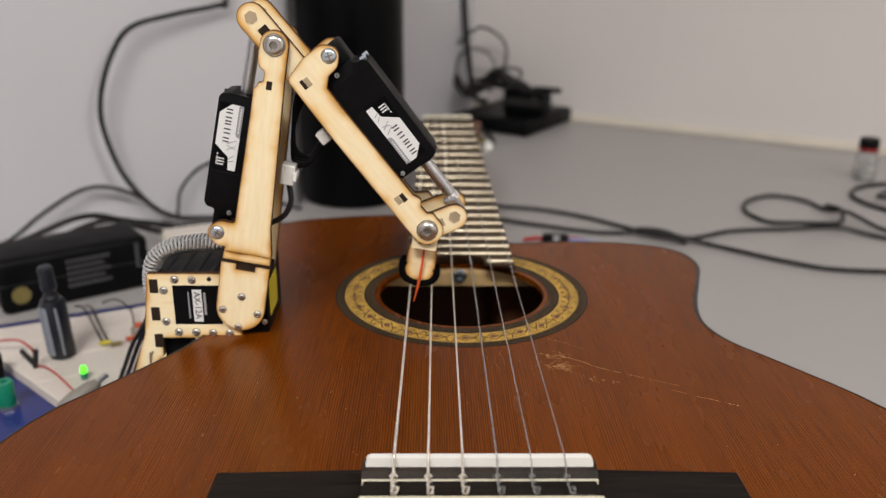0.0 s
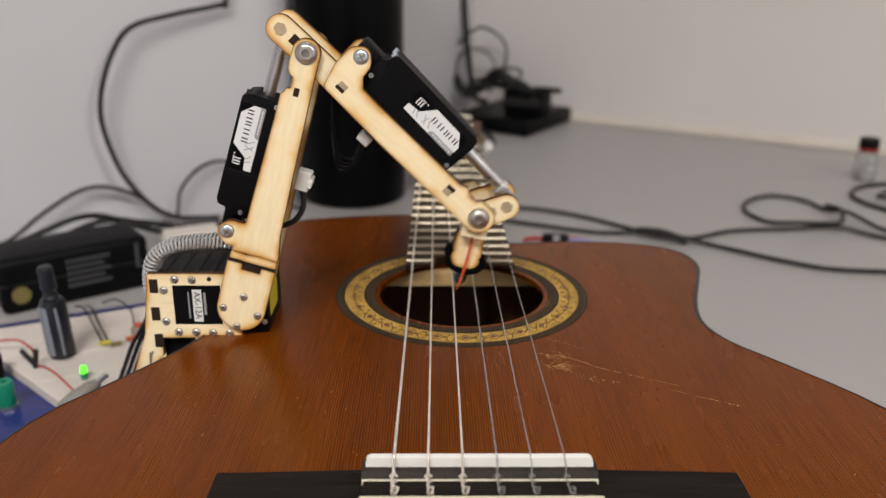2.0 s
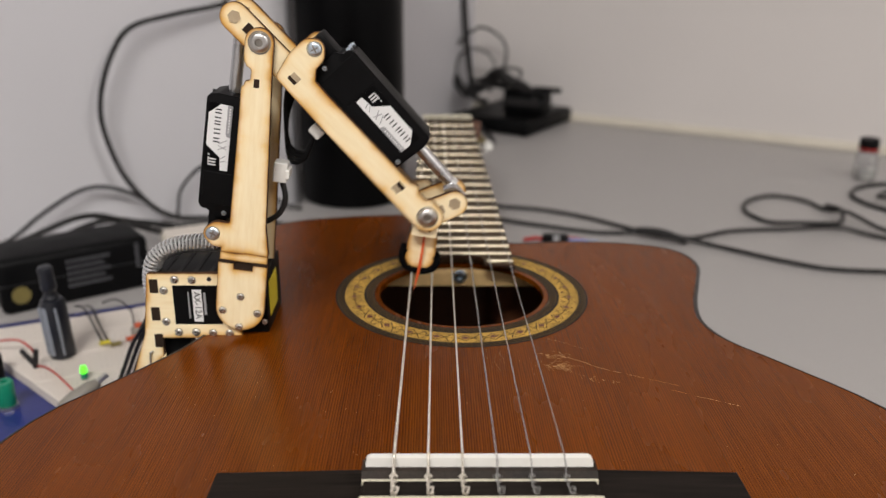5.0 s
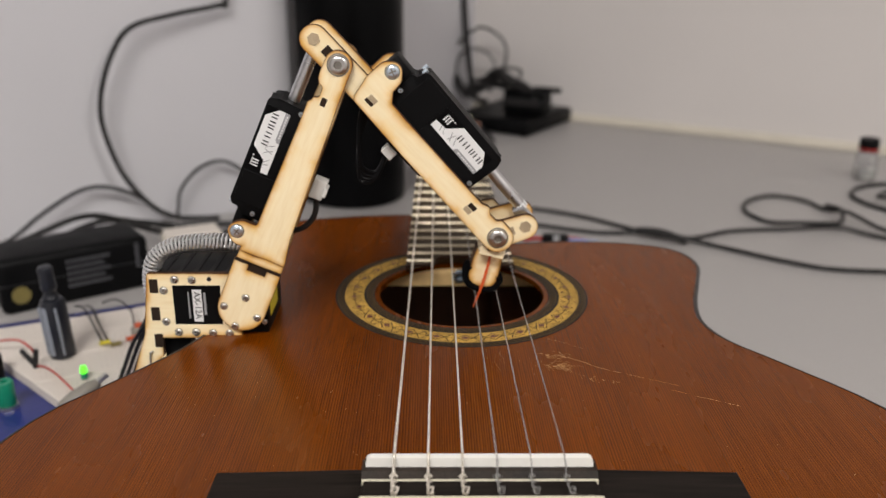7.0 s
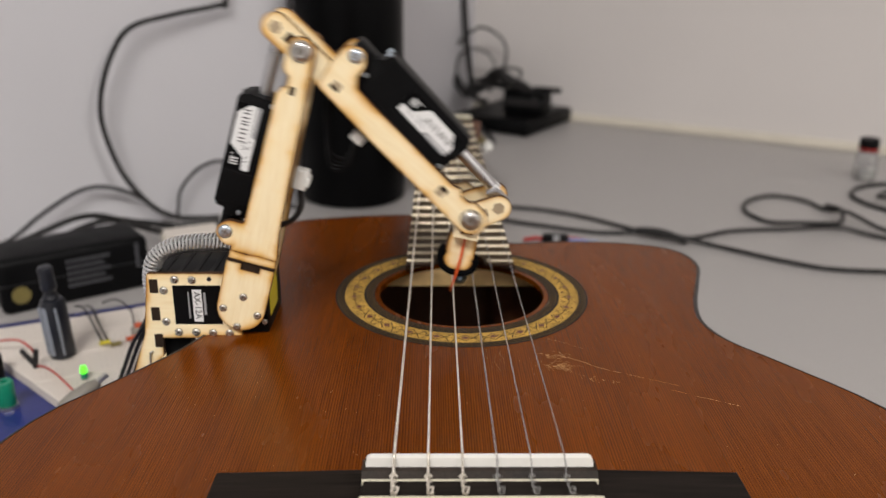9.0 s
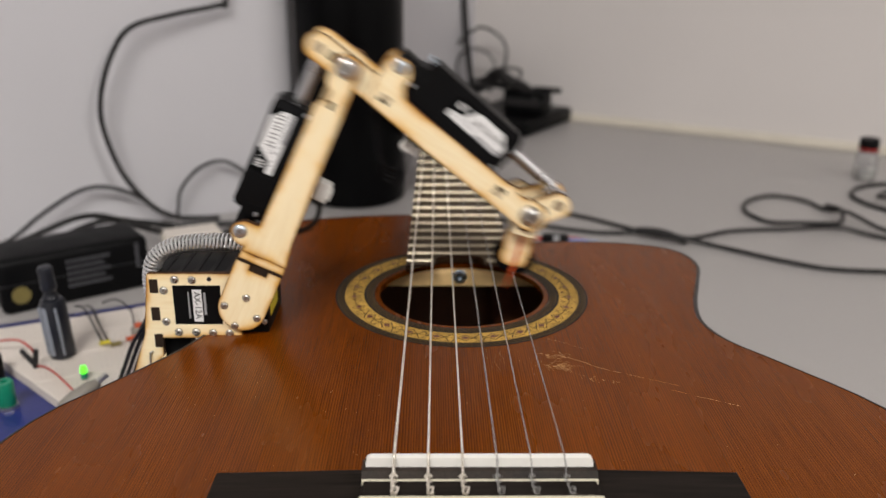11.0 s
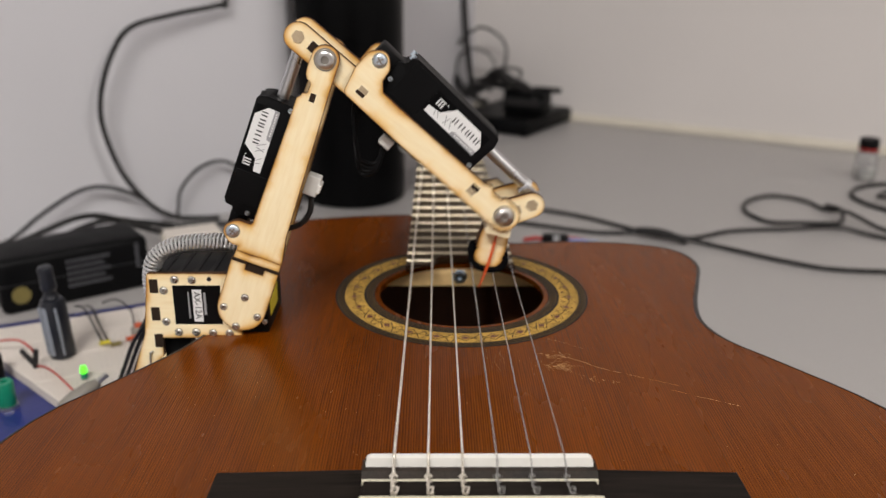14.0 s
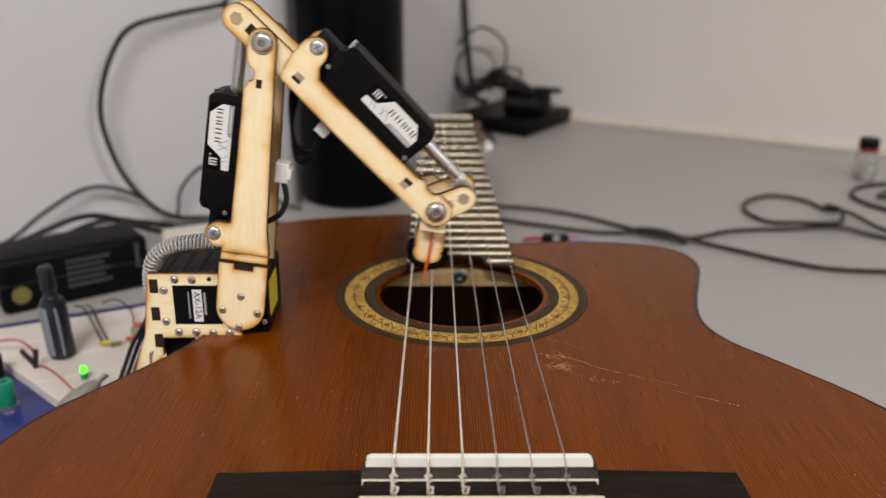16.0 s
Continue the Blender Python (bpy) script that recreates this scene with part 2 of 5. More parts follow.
def box(x0, x1, y0, y1, z0, z1, bevel=0.0, bm=None, segs=2, m=None):
    out = bm or bmesh.new()
    t = bmesh.new()
    bmesh.ops.create_cube(t, size=1.0)
    for v in t.verts:
        v.co = ((x0 + x1) / 2 + v.co.x * (x1 - x0), (y0 + y1) / 2 + v.co.y * (y1 - y0), (z0 + z1) / 2 + v.co.z * (z1 - z0))
    if bevel:
        bmesh.ops.bevel(t, geom=t.edges[:], offset=bevel, segments=segs, affect="EDGES", profile=0.5)
    return merge(out, t, m)


def merge(out, t, m=None, slot=None):
    if m is not None:
        t.transform(m)
    made = [out.verts.new(v.co) for v in t.verts]
    for i, v in enumerate(t.verts):
        v.index = i
    for f in t.faces:
        nf = out.faces.new([made[v.index] for v in f.verts])
        nf.material_index = f.material_index if slot is None else slot
    t.free()
    return out


def rod(a, b, r, segs=16, bm=None, r2=None, bevel=0.0):
    """A cylinder or cone from a to b."""
    out = bm or bmesh.new()
    a, b = Vector(a), Vector(b)
    t = bmesh.new()
    bmesh.ops.create_cone(t, cap_ends=True, segments=segs, radius1=r, radius2=r if r2 is None else r2, depth=(b - a).length)
    if bevel:
        rim = [e for e in t.edges if abs(e.verts[0].co.z - e.verts[1].co.z) < 1e-9]
        bmesh.ops.bevel(t, geom=rim, offset=bevel, segments=2, affect="EDGES", profile=0.5)
    t.transform(Matrix.Translation((a + b) / 2) @ (b - a).to_track_quat("Z", "Y").to_matrix().to_4x4())
    return merge(out, t)


def lathe(profile, segs=32, bm=None, m=None):
    """Turns (radius, height) pairs about z."""
    out = bm or bmesh.new()
    t = bmesh.new()
    rings = []
    for r, z in profile:
        rings.append([t.verts.new((r * math.cos(2 * math.pi * i / segs), r * math.sin(2 * math.pi * i / segs), z)) for i in range(segs)])
    for a, b in zip(rings, rings[1:]):
        for i in range(segs):
            j = (i + 1) % segs
            t.faces.new((a[i], a[j], b[j], b[i]))
    t.faces.new(rings[0][::-1])
    t.faces.new(rings[-1])
    return merge(out, t, m)


def smooth_line(points, steps=8, closed=False):
    """Catmull-Rom curve through the points."""
    pts = [Vector(p) for p in points]
    n = len(pts)
    out = []
    for i in range(n if closed else n - 1):
        p0 = pts[(i - 1) % n] if closed or i else pts[0]
        p1, p2 = pts[i], pts[(i + 1) % n]
        p3 = pts[(i + 2) % n] if closed or i + 2 < n else pts[-1]
        for s in range(steps):
            t = s / steps
            out.append(0.5 * ((2 * p1) + (p2 - p0) * t + (2 * p0 - 5 * p1 + 4 * p2 - p3) * t * t + (3 * p1 - p0 - 3 * p2 + p3) * t ** 3))
    if not closed:
        out.append(pts[-1])
    return out


def tube(points, r, segs=8, bm=None, steps=8, straight=False):
    """A round cable swept along a smooth line."""
    out = bm or bmesh.new()
    line = [Vector(p) for p in points] if straight else smooth_line(points, steps)
    up = Vector((0, 0, 1))
    rings = []
    for i, p in enumerate(line):
        d = (line[min(i + 1, len(line) - 1)] - line[max(i - 1, 0)]).normalized()
        if abs(d.dot(up)) > 0.98:
            up = Vector((1, 0, 0))
        side = d.cross(up).normalized()
        up = side.cross(d).normalized()
        rings.append([out.verts.new(p + (side * math.cos(2 * math.pi * k / segs) + up * math.sin(2 * math.pi * k / segs)) * r) for k in range(segs)])
    for a, b in zip(rings, rings[1:]):
        for k in range(segs):
            j = (k + 1) % segs
            out.faces.new((a[k], a[j], b[j], b[k]))
    out.faces.new(rings[0][::-1])
    out.faces.new(rings[-1])
    return out


def rounded(corners, steps=6):
    """An outline whose corners (x, z, radius) are rounded."""
    out = []
    n = len(corners)
    for i, (x, z, r) in enumerate(corners):
        p = Vector((x, z))
        if r <= 0:
            out.append(p)
            continue
        a = Vector(corners[i - 1][:2]) - p
        b = Vector(corners[(i + 1) % n][:2]) - p
        half = a.angle(b) / 2
        d = min(r / math.tan(half), a.length * 0.499, b.length * 0.499)
        rr = d * math.tan(half)
        a.normalize()
        b.normalize()
        c = p + (a + b).normalized() * (rr / math.sin(half))
        s, e = p + a * d - c, p + b * d - c
        turn = s.angle_signed(e)
        for k in range(steps + 1):
            out.append(c + Matrix.Rotation(-turn * k / steps, 2) @ s)
    return out


# arm unit: a millimetre scaled by 0.985 to fit the camera's view
FIT_MM = 0.000985


def plate(outline, y0, y1, fall=2.5, unit=FIT_MM):
    """A laser-cut board: the outline in its own x-z plane, scorched towards its rim, with dark cut edges (slot 1)."""
    bm = bmesh.new()
    scorch = bm.verts.layers.float.new("scorch")
    pts = []
    for p in outline:
        v = Vector((p[0], p[1]))
        if not pts or (v - pts[-1]).length > 0.02:
            pts.append(v)
    if (pts[0] - pts[-1]).length < 0.02:
        pts.pop()
    if sum(a.x * b.y - b.x * a.y for a, b in zip(pts, pts[1:] + pts[:1])) < 0:
        pts.reverse()
    # points inside, so that the scorch can fade with the distance from the cut
    n = len(pts)
    px, pz = np.array([p.x for p in pts]), np.array([p.y for p in pts])
    qx, qz = np.roll(px, -1), np.roll(pz, -1)
    ex, ez = qx - px, qz - pz
    ll = ex * ex + ez * ez

    def distance(x, z):
        t = np.clip(((x - px) * ex + (z - pz) * ez) / ll, 0, 1)
        return float(np.sqrt((px + t * ex - x) ** 2 + (pz + t * ez - z) ** 2).min())

    def inside(x, z):
        cross = ((pz > z) != (qz > z)) & (x < px + (z - pz) * ex / np.where(ez == 0, 1e-9, ez))
        return cross.sum() % 2 == 1

    extra = []
    step = 1.3
    for i in range(int((px.max() - px.min()) / step) + 1):
        for k in range(int((pz.max() - pz.min()) / step) + 1):
            x, z = px.min() + (i + 0.5 * (k % 2)) * step, pz.min() + k * step
            if inside(x, z) and distance(x, z) > 0.6:
                extra.append(Vector((x, z)))
    verts, _, faces, _, _, _ = geometry.delaunay_2d_cdt(pts + extra, [(i, (i + 1) % n) for i in range(n)], [], 1, 1e-5)
    for y, turn in ((y0, 1), (y1, -1)):
        made = [bm.verts.new((v.x * unit, y, v.y * unit)) for v in verts]
        for v, m in zip(verts, made):
            m[scorch] = math.exp(-(distance(v.x, v.y) / fall) ** 1.2)
        for f in faces:
            bm.faces.new([made[i] for i in f][::turn])
    rims = [[bm.verts.new((p.x * unit, y, p.y * unit)) for p in pts] for y in (y0, y1)]
    for i in range(n):
        j = (i + 1) % n
        f = bm.faces.new((rims[0][i], rims[0][j], rims[1][j], rims[1][i]))
        f.material_index = 1
    return bm


def capsule(x0, z0, x1, z1, r0, r1, steps=10):
    """Outline of a bar with round ends."""
    a, b = Vector((x0, z0)), Vector((x1, z1))
    d = (b - a).normalized()
    s = Vector((-d.y, d.x))
    out = []
    for k in range(steps + 1):
        t = math.pi * k / steps
        out.append(b + (-s * math.cos(t) + d * math.sin(t)) * r1)
    for k in range(steps + 1):
        t = math.pi * k / steps
        out.append(a + (s * math.cos(t) - d * math.sin(t)) * r0)
    return out


def screw(x, z, r, front, depth, parent, mat="steel", name="screw", hexed=True):
    """A domed cap screw with a recessed hex or a cross in darker bars, facing the camera side."""
    bm = bmesh.new()
    hole = r * (0.40 if hexed else 0.12)
    head = lathe([(0.001 * r, -0.35), (hole * 0.92, -0.35), (hole, -0.98), (hole * 1.1, -1.0), (r * 0.75, -0.92), (r * 0.93, -0.58), (r, -0.2), (r, 0.0)], 24)
    for f in head.faces:
        if f.calc_center_median().z < -0.3 and Vector(f.calc_center_median().xy).length < hole * 0.99:
            f.material_index = 1
    head.transform(Matrix.Scale(FIT_MM, 4) @ Matrix.Diagonal((1, 1, depth, 1)))
    merge(bm, head, Matrix.Translation((x * FIT_MM, front, z * FIT_MM)) @ pose(0, 0, 0, -90, 0, 0))
    if not hexed:
        for turn in (20, 110):
            merge(bm, box(-r * 0.55 * FIT_MM, r * 0.55 * FIT_MM, -0.0001, 0.0001, -r * 0.10 * FIT_MM, r * 0.10 * FIT_MM), Matrix.Translation((x * FIT_MM, front - 0.985 * depth * FIT_MM, z * FIT_MM)) @ pose(0, 0, 0, 0, turn, 0), 1)
    # ring under the head in the shaded tone, painted in as its dark outline
    merge(bm, lathe([(r * 1.0 * FIT_MM, 0.0), (r * 1.12 * FIT_MM, 0.00003), (r * 1.12 * FIT_MM, 0.00012), (r * 0.9 * FIT_MM, 0.00012)], 24), Matrix.Translation((x * FIT_MM, front + 0.00002, z * FIT_MM)) @ pose(0, 0, 0, 90, 0, 0), 1)
    return part(name, bm, [M[mat], M["socket"]], parent, smooth=True)


# ---- room ----
def room():
    # east and south walls, floor and ceiling lie unseen, added to enclose the room
    slabs = [
        ("wall_north", box(-0.1, 4.2, 0.0, 0.12, -0.75, CEILING), M["wall_warm"], "smooth warm white painted wall behind the desk"),
        ("wall_west", box(-0.12, 0.0, -0.63, 0.0, -0.75, CEILING), M["wall_cool"], "smooth wall in a cooler, darker grey beside the desk"),
        ("wall_east", box(4.0, 4.12, -4.6, 0.0, -0.75, CEILING), M["wall_warm"], "plain painted wall"),
        ("wall_south", box(-3.2, 4.12, -4.72, -4.6, -0.75, CEILING), M["wall_warm"], "plain painted wall"),
        ("floor", box(-3.2, 4.12, -4.72, 0.12, -0.85, -0.75), M["carpet"], "dark grey carpet floor"),
        ("ceiling", box(-3.2, 4.12, -4.72, 0.12, CEILING, CEILING + 0.1), M["ceiling"], "white ceiling"),
    ]
    for name, bm, mat, label in slabs:
        ob = part(name, bm, mat, m=ROOM)
        tagged(ob, label, name.split("_")[0], kind="structure")
    # boxed-out pillar beside the desk, placed to fit the camera's view
    # corner rounded wide, a shape that darkens the wall towards its edge
    o = rounded([(-5.0, 0, 0), (0.026, 0, 0.055), (0.026, 0.5, 0), (-5.0, 0.5, 0)], 8)
    bm = bmesh.new()
    lo = [bm.verts.new((p.x, p.y, -0.75)) for p in o]
    hi = [bm.verts.new((p.x, p.y, CEILING)) for p in o]
    bm.faces.new(lo)
    bm.faces.new(hi[::-1])
    for i in range(len(o)):
        j = (i + 1) % len(o)
        bm.faces.new((lo[i], lo[j], hi[j], hi[i]))
    tagged(part("wall_pillar", bm, M["wall_cool"], m=PILLAR, smooth=True), "boxed-out wall in a cooler, darker grey with a rounded corner", "wall", kind="structure")
    bm = box(0.002, 3.9, -0.0090, -0.001, 0.0004, 0.014, 0.002)
    tagged(part("trim", bm, M["skirting"], m=ROOM), "narrow cream sealing strip between desk and wall", "trim", kind="structure")
    # panels added where the unseen lamps hang
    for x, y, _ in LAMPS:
        t = thing("unseen_ceiling_light", "assumed flush white rectangular ceiling light panel, out of view", "ceiling light", ROOM @ pose(x, y, CEILING), "ceiling lights")
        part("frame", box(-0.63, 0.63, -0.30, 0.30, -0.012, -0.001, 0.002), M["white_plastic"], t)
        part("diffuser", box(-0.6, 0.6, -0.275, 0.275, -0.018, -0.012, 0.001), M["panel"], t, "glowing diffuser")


def desk():
    t = thing("desk", "wide grey laminate desk pushed into the room corner", "desk", ROOM @ pose(0, 0, -0.75))
    o = [(0.003, -0.007), (2.3, -0.007), (2.3, -1.9), (-0.781, -1.9), (0.103, -0.604), (0.003, -0.536)]
    bm = bmesh.new()
    lo = [bm.verts.new((x, y, 0.722)) for x, y in o]
    hi = [bm.verts.new((x, y, 0.750)) for x, y in o]
    bm.faces.new(lo)
    bm.faces.new(hi[::-1])
    for i in range(len(o)):
        j = (i + 1) % len(o)
        bm.faces.new((lo[i], lo[j], hi[j], hi[i]))
    bmesh.ops.bevel(bm, geom=bm.edges[:], offset=0.0015, segments=2, affect="EDGES", profile=0.5)
    part("desktop", bm, M["desk"], t)
    for x, y in ((-0.3, -1.84), (2.2, -1.84), (0.06, -0.08), (2.2, -0.08)):
        part("leg", box(x - 0.025, x + 0.025, y - 0.025, y + 0.025, 0.0, 0.722, 0.003), M["white_plastic"], t)


room()
desk()


# ---- guitar ----
HOLE_Y, HOLE_R = 0.189, 0.0459
SCALE_LENGTH = 0.650
DEPTH = 0.096


def fret_y(n):
    return SCALE_LENGTH * 2 ** (-n / 12)


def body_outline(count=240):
    """A cutaway classical body, shaped to fit the camera's view, as radii round the soundhole."""
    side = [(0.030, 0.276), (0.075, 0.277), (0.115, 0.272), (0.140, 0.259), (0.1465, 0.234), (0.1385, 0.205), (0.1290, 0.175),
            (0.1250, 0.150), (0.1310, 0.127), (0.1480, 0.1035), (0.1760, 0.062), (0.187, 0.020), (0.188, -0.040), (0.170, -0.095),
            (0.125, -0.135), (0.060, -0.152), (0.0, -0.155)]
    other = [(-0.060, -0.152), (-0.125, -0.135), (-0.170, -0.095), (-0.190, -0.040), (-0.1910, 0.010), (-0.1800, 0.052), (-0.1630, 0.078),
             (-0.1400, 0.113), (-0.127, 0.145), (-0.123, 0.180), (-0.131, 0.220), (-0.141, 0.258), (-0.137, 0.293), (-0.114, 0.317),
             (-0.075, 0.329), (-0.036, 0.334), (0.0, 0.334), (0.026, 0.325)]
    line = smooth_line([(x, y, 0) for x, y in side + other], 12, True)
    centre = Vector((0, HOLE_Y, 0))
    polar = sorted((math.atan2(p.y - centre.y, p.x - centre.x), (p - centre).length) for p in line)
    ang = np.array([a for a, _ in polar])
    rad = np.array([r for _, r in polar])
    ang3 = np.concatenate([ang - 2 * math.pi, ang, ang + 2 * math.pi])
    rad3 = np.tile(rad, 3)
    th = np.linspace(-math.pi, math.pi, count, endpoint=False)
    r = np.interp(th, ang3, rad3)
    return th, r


def ring_strip(r0, r1, z0, z1, a0=0.0, a1=2 * math.pi, segs=120, bm=None):
    """A flat ring, or a piece of one, round the soundhole."""
    out = bm or bmesh.new()
    full = abs(a1 - a0 - 2 * math.pi) < 1e-6
    n = segs if full else segs + 1
    rows = []
    for i in range(n):
        a = a0 + (a1 - a0) * i / segs
        c, s = math.cos(a), math.sin(a)
        rows.append([out.verts.new((r * c, HOLE_Y + r * s, z)) for r, z in ((r0, z0), (r0, z1), (r1, z1), (r1, z0))])
    for i in range(segs):
        a, b = rows[i], rows[(i + 1) % n]
        for k in range(4):
            j = (k + 1) % 4
            out.faces.new((a[k], a[j], b[j], b[k]))
    return out


def guitar():
    g = thing("classical_guitar", "brown cedar-top cutaway classical guitar lying on the desk", "guitar")
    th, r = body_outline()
    n = len(th)
    # soundboard, with its hole through it
    bm = bmesh.new()
    loops = []
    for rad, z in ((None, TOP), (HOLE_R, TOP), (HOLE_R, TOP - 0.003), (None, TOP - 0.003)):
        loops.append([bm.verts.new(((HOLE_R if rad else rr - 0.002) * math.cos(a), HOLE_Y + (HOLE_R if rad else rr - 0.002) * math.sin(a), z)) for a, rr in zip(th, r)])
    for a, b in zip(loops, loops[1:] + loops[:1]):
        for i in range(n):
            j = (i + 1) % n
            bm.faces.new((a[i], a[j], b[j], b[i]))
    board = part("soundboard", bm, M["cedar"], g, "straight-grained cedar soundboard with scratches")

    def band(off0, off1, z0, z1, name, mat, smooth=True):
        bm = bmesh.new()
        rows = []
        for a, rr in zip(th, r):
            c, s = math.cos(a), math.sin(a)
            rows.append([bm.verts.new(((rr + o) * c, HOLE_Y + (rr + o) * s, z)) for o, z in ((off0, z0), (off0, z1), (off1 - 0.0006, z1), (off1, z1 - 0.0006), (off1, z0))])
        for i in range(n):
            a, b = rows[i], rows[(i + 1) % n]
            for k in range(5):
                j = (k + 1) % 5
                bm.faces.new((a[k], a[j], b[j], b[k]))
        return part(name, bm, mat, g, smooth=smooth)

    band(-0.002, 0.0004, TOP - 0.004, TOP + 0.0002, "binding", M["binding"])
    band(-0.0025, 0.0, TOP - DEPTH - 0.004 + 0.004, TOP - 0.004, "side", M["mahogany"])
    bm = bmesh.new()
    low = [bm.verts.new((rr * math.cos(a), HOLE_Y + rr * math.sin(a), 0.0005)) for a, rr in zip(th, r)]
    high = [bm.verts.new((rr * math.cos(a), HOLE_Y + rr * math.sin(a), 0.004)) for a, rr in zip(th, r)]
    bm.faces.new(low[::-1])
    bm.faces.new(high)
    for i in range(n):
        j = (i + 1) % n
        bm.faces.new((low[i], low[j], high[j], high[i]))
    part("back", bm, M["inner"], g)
    part("neck_block", box(-0.060, 0.060, 0.2320, 0.282, 0.0853, TOP - 0.0035, 0.002), M["spruce"], g, "pale inner neck block seen through the soundhole")
    bolt = part("bolt", lathe([(0.0001, 0), (0.0044, 0), (0.0044, 0.0008), (0.0040, 0.0011), (0.0030, 0.0011), (0.0030, 0.0020), (0.0027, 0.0024), (0.0013, 0.0024), (0.0012, 0.0010)], 20, m=Matrix.Translation((0.0003, 0.2320, 0.0927)) @ pose(0, 0, 0, 90, 0, 0)), M["zinc"], g, "steel bolt with washer", smooth=True)

    # rosette: turned rings, then the mosaic
    ros = part("rosette", ring_strip(0.0546, 0.0650, TOP - 0.0005, TOP + 0.00012), M["gold"], g, "straw-coloured mosaic rosette ring")
    for start, widths in ((0.0650, (0.5, 0.40, 0.5, 1.6, 0.5, 0.45, 1.0)), (0.0486, (0.8, 0.45, 0.5, 1.6, 0.5, 0.45, 1.6))):
        r0 = start
        for k, w in enumerate(widths):
            r1 = r0 + w / 1000 if k < 6 else (0.0702 if start > 0.06 else 0.0546)
            part("ring", ring_strip(r0, r1, TOP - 0.0005, TOP + 0.00012), M["ring_dark" if k % 2 == 0 else ("ring_olive" if k == 3 else "ring_tan")], ros)
            r0 = r1
    # slanted chips of the rope pattern
    chips = bmesh.new()
    for rr, cnt in ((0.0672, 150), (0.0512, 118)):
        for i in range(cnt):
            a0 = 2 * math.pi * i / cnt
            da = 2 * math.pi / cnt
            chips.faces.new([chips.verts.new((r * math.cos(a), HOLE_Y + r * math.sin(a), TOP + 0.00022)) for r, a in
                             ((rr - 0.00055, a0), (rr - 0.00055, a0 + 0.32 * da), (rr + 0.00055, a0 + 0.85 * da), (rr + 0.00055, a0 + 0.53 * da))])
    tagged(part("rope_inlay", chips, M["ring_tan"], ros, "slanted pale chips of the rope border"), kind="stuff")

    def lozenge(w, h, z, bm=None):
        out = bm or bmesh.new()
        lo = [out.verts.new((x, y, -0.0003)) for x, y in ((w, 0), (0, h), (-w, 0), (0, -h))]
        hi = [out.verts.new((x, y, z)) for x, y in ((w, 0), (0, h), (-w, 0), (0, -h))]
        out.faces.new(hi)
        for i in range(4):
            j = (i + 1) % 4
            out.faces.new((lo[i], lo[j], hi[j], hi[i]))
        return out

    def zigzag():
        """Stepped dark lines between two diamonds: a cross, its bars and the short ties to the borders."""
        out = bmesh.new()

        def dash(a, b, pieces, w):
            a, b = Vector((*a, 0.00022)), Vector((*b, 0.00022))
            for k in range(pieces):
                p, q = a.lerp(b, k / pieces), a.lerp(b, (k + 0.86) / pieces)
                d = (q - p).normalized() * w
                side = Vector((-d.y, d.x, 0))
                out.faces.new([out.verts.new(v) for v in (p - side, q - side, q + side, p + side)])

        for sx in (-1, 1):
            for sy in (-1, 1):
                dash((sx * 0.0043, 0.0), (sx * 0.0072, sy * 0.0044), 5, 0.00034)
                dash((sx * 0.0052, sy * 0.0036), (sx * 0.0052, sy * 0.0044), 1, 0.00040)
                dash((sx * 0.0028, sy * 0.0036), (sx * 0.0028, sy * 0.0044), 1, 0.00034)
            dash((sx * 0.0052, 0.0), (sx * 0.0070, 0.0), 2, 0.00040)
        return out

    count = 26
    outer = field = inner = ties = None
    for i in range(count):
        a = 2 * math.pi * (i + 0.5) / count
        m = Matrix.Translation((0.0598 * math.cos(a), HOLE_Y + 0.0598 * math.sin(a), TOP)) @ pose(0, 0, 0, 0, 0, math.degrees(a) + 90)
        if outer is None:
            outer = part("diamond_border", lozenge(0.0044, 0.0039, 0.00020), M["ring_dark"], ros, m=m)
            field = part("diamond_field", lozenge(0.0036, 0.0031, 0.00023), M["gold"], ros, m=m)
            inner = part("diamond", lozenge(0.0023, 0.0019, 0.00026), M["red"], ros, m=m)
            ties = part("mosaic_line", zigzag(), M["ring_dark"], ros, m=m)
        else:
            for src in (outer, field, inner, ties):
                ob = new(src.name.split(".")[0], src.data)
                ob.parent, ob.matrix_basis = ros, m

    # fretboard and neck
    def width(y):
        return 0.0258 + (0.0316 - 0.0258) * (SCALE_LENGTH - y) / (SCALE_LENGTH - fret_y(18))

    bm = bmesh.new()
    y1 = SCALE_LENGTH + 0.002
    half = [(0.0, 0.2302), (0.0060, 0.2296), (0.0120, 0.2278), (0.0142, 0.2240), (0.0150, 0.2150), (0.0230, 0.2144)]
    wide, far = width(0.2140), width(y1)
    rim = [(-far, y1), (-wide, 0.2140)] + [(-x, y) for x, y in half[:0:-1]] + half + [(wide, 0.2140), (far, y1)]

    def under(x, y):
        """The end's lower edge follows the soundhole."""
        return max(y, HOLE_Y + math.sqrt(max(0.0, 0.0462 ** 2 - x * x)))

    levels = [[bm.verts.new((x, under(x, y) if z < 0.001 else y, TOP + z)) for x, y in rim] for z in (0.0004, 0.0055, 0.0069)]
    levels.append([bm.verts.new((x * 0.98, y + 0.0005, TOP + 0.0074)) for x, y in rim])
    for a, b in zip(levels, levels[1:]):
        for i in range(len(rim)):
            j = (i + 1) % len(rim)
            bm.faces.new((a[i], a[j], b[j], b[i]))
    bm.faces.new(levels[0][::-1])
    bm.faces.new(levels[-1])
    fb = part("fretboard", bm, M["fretboard"], g, "dark fretboard")
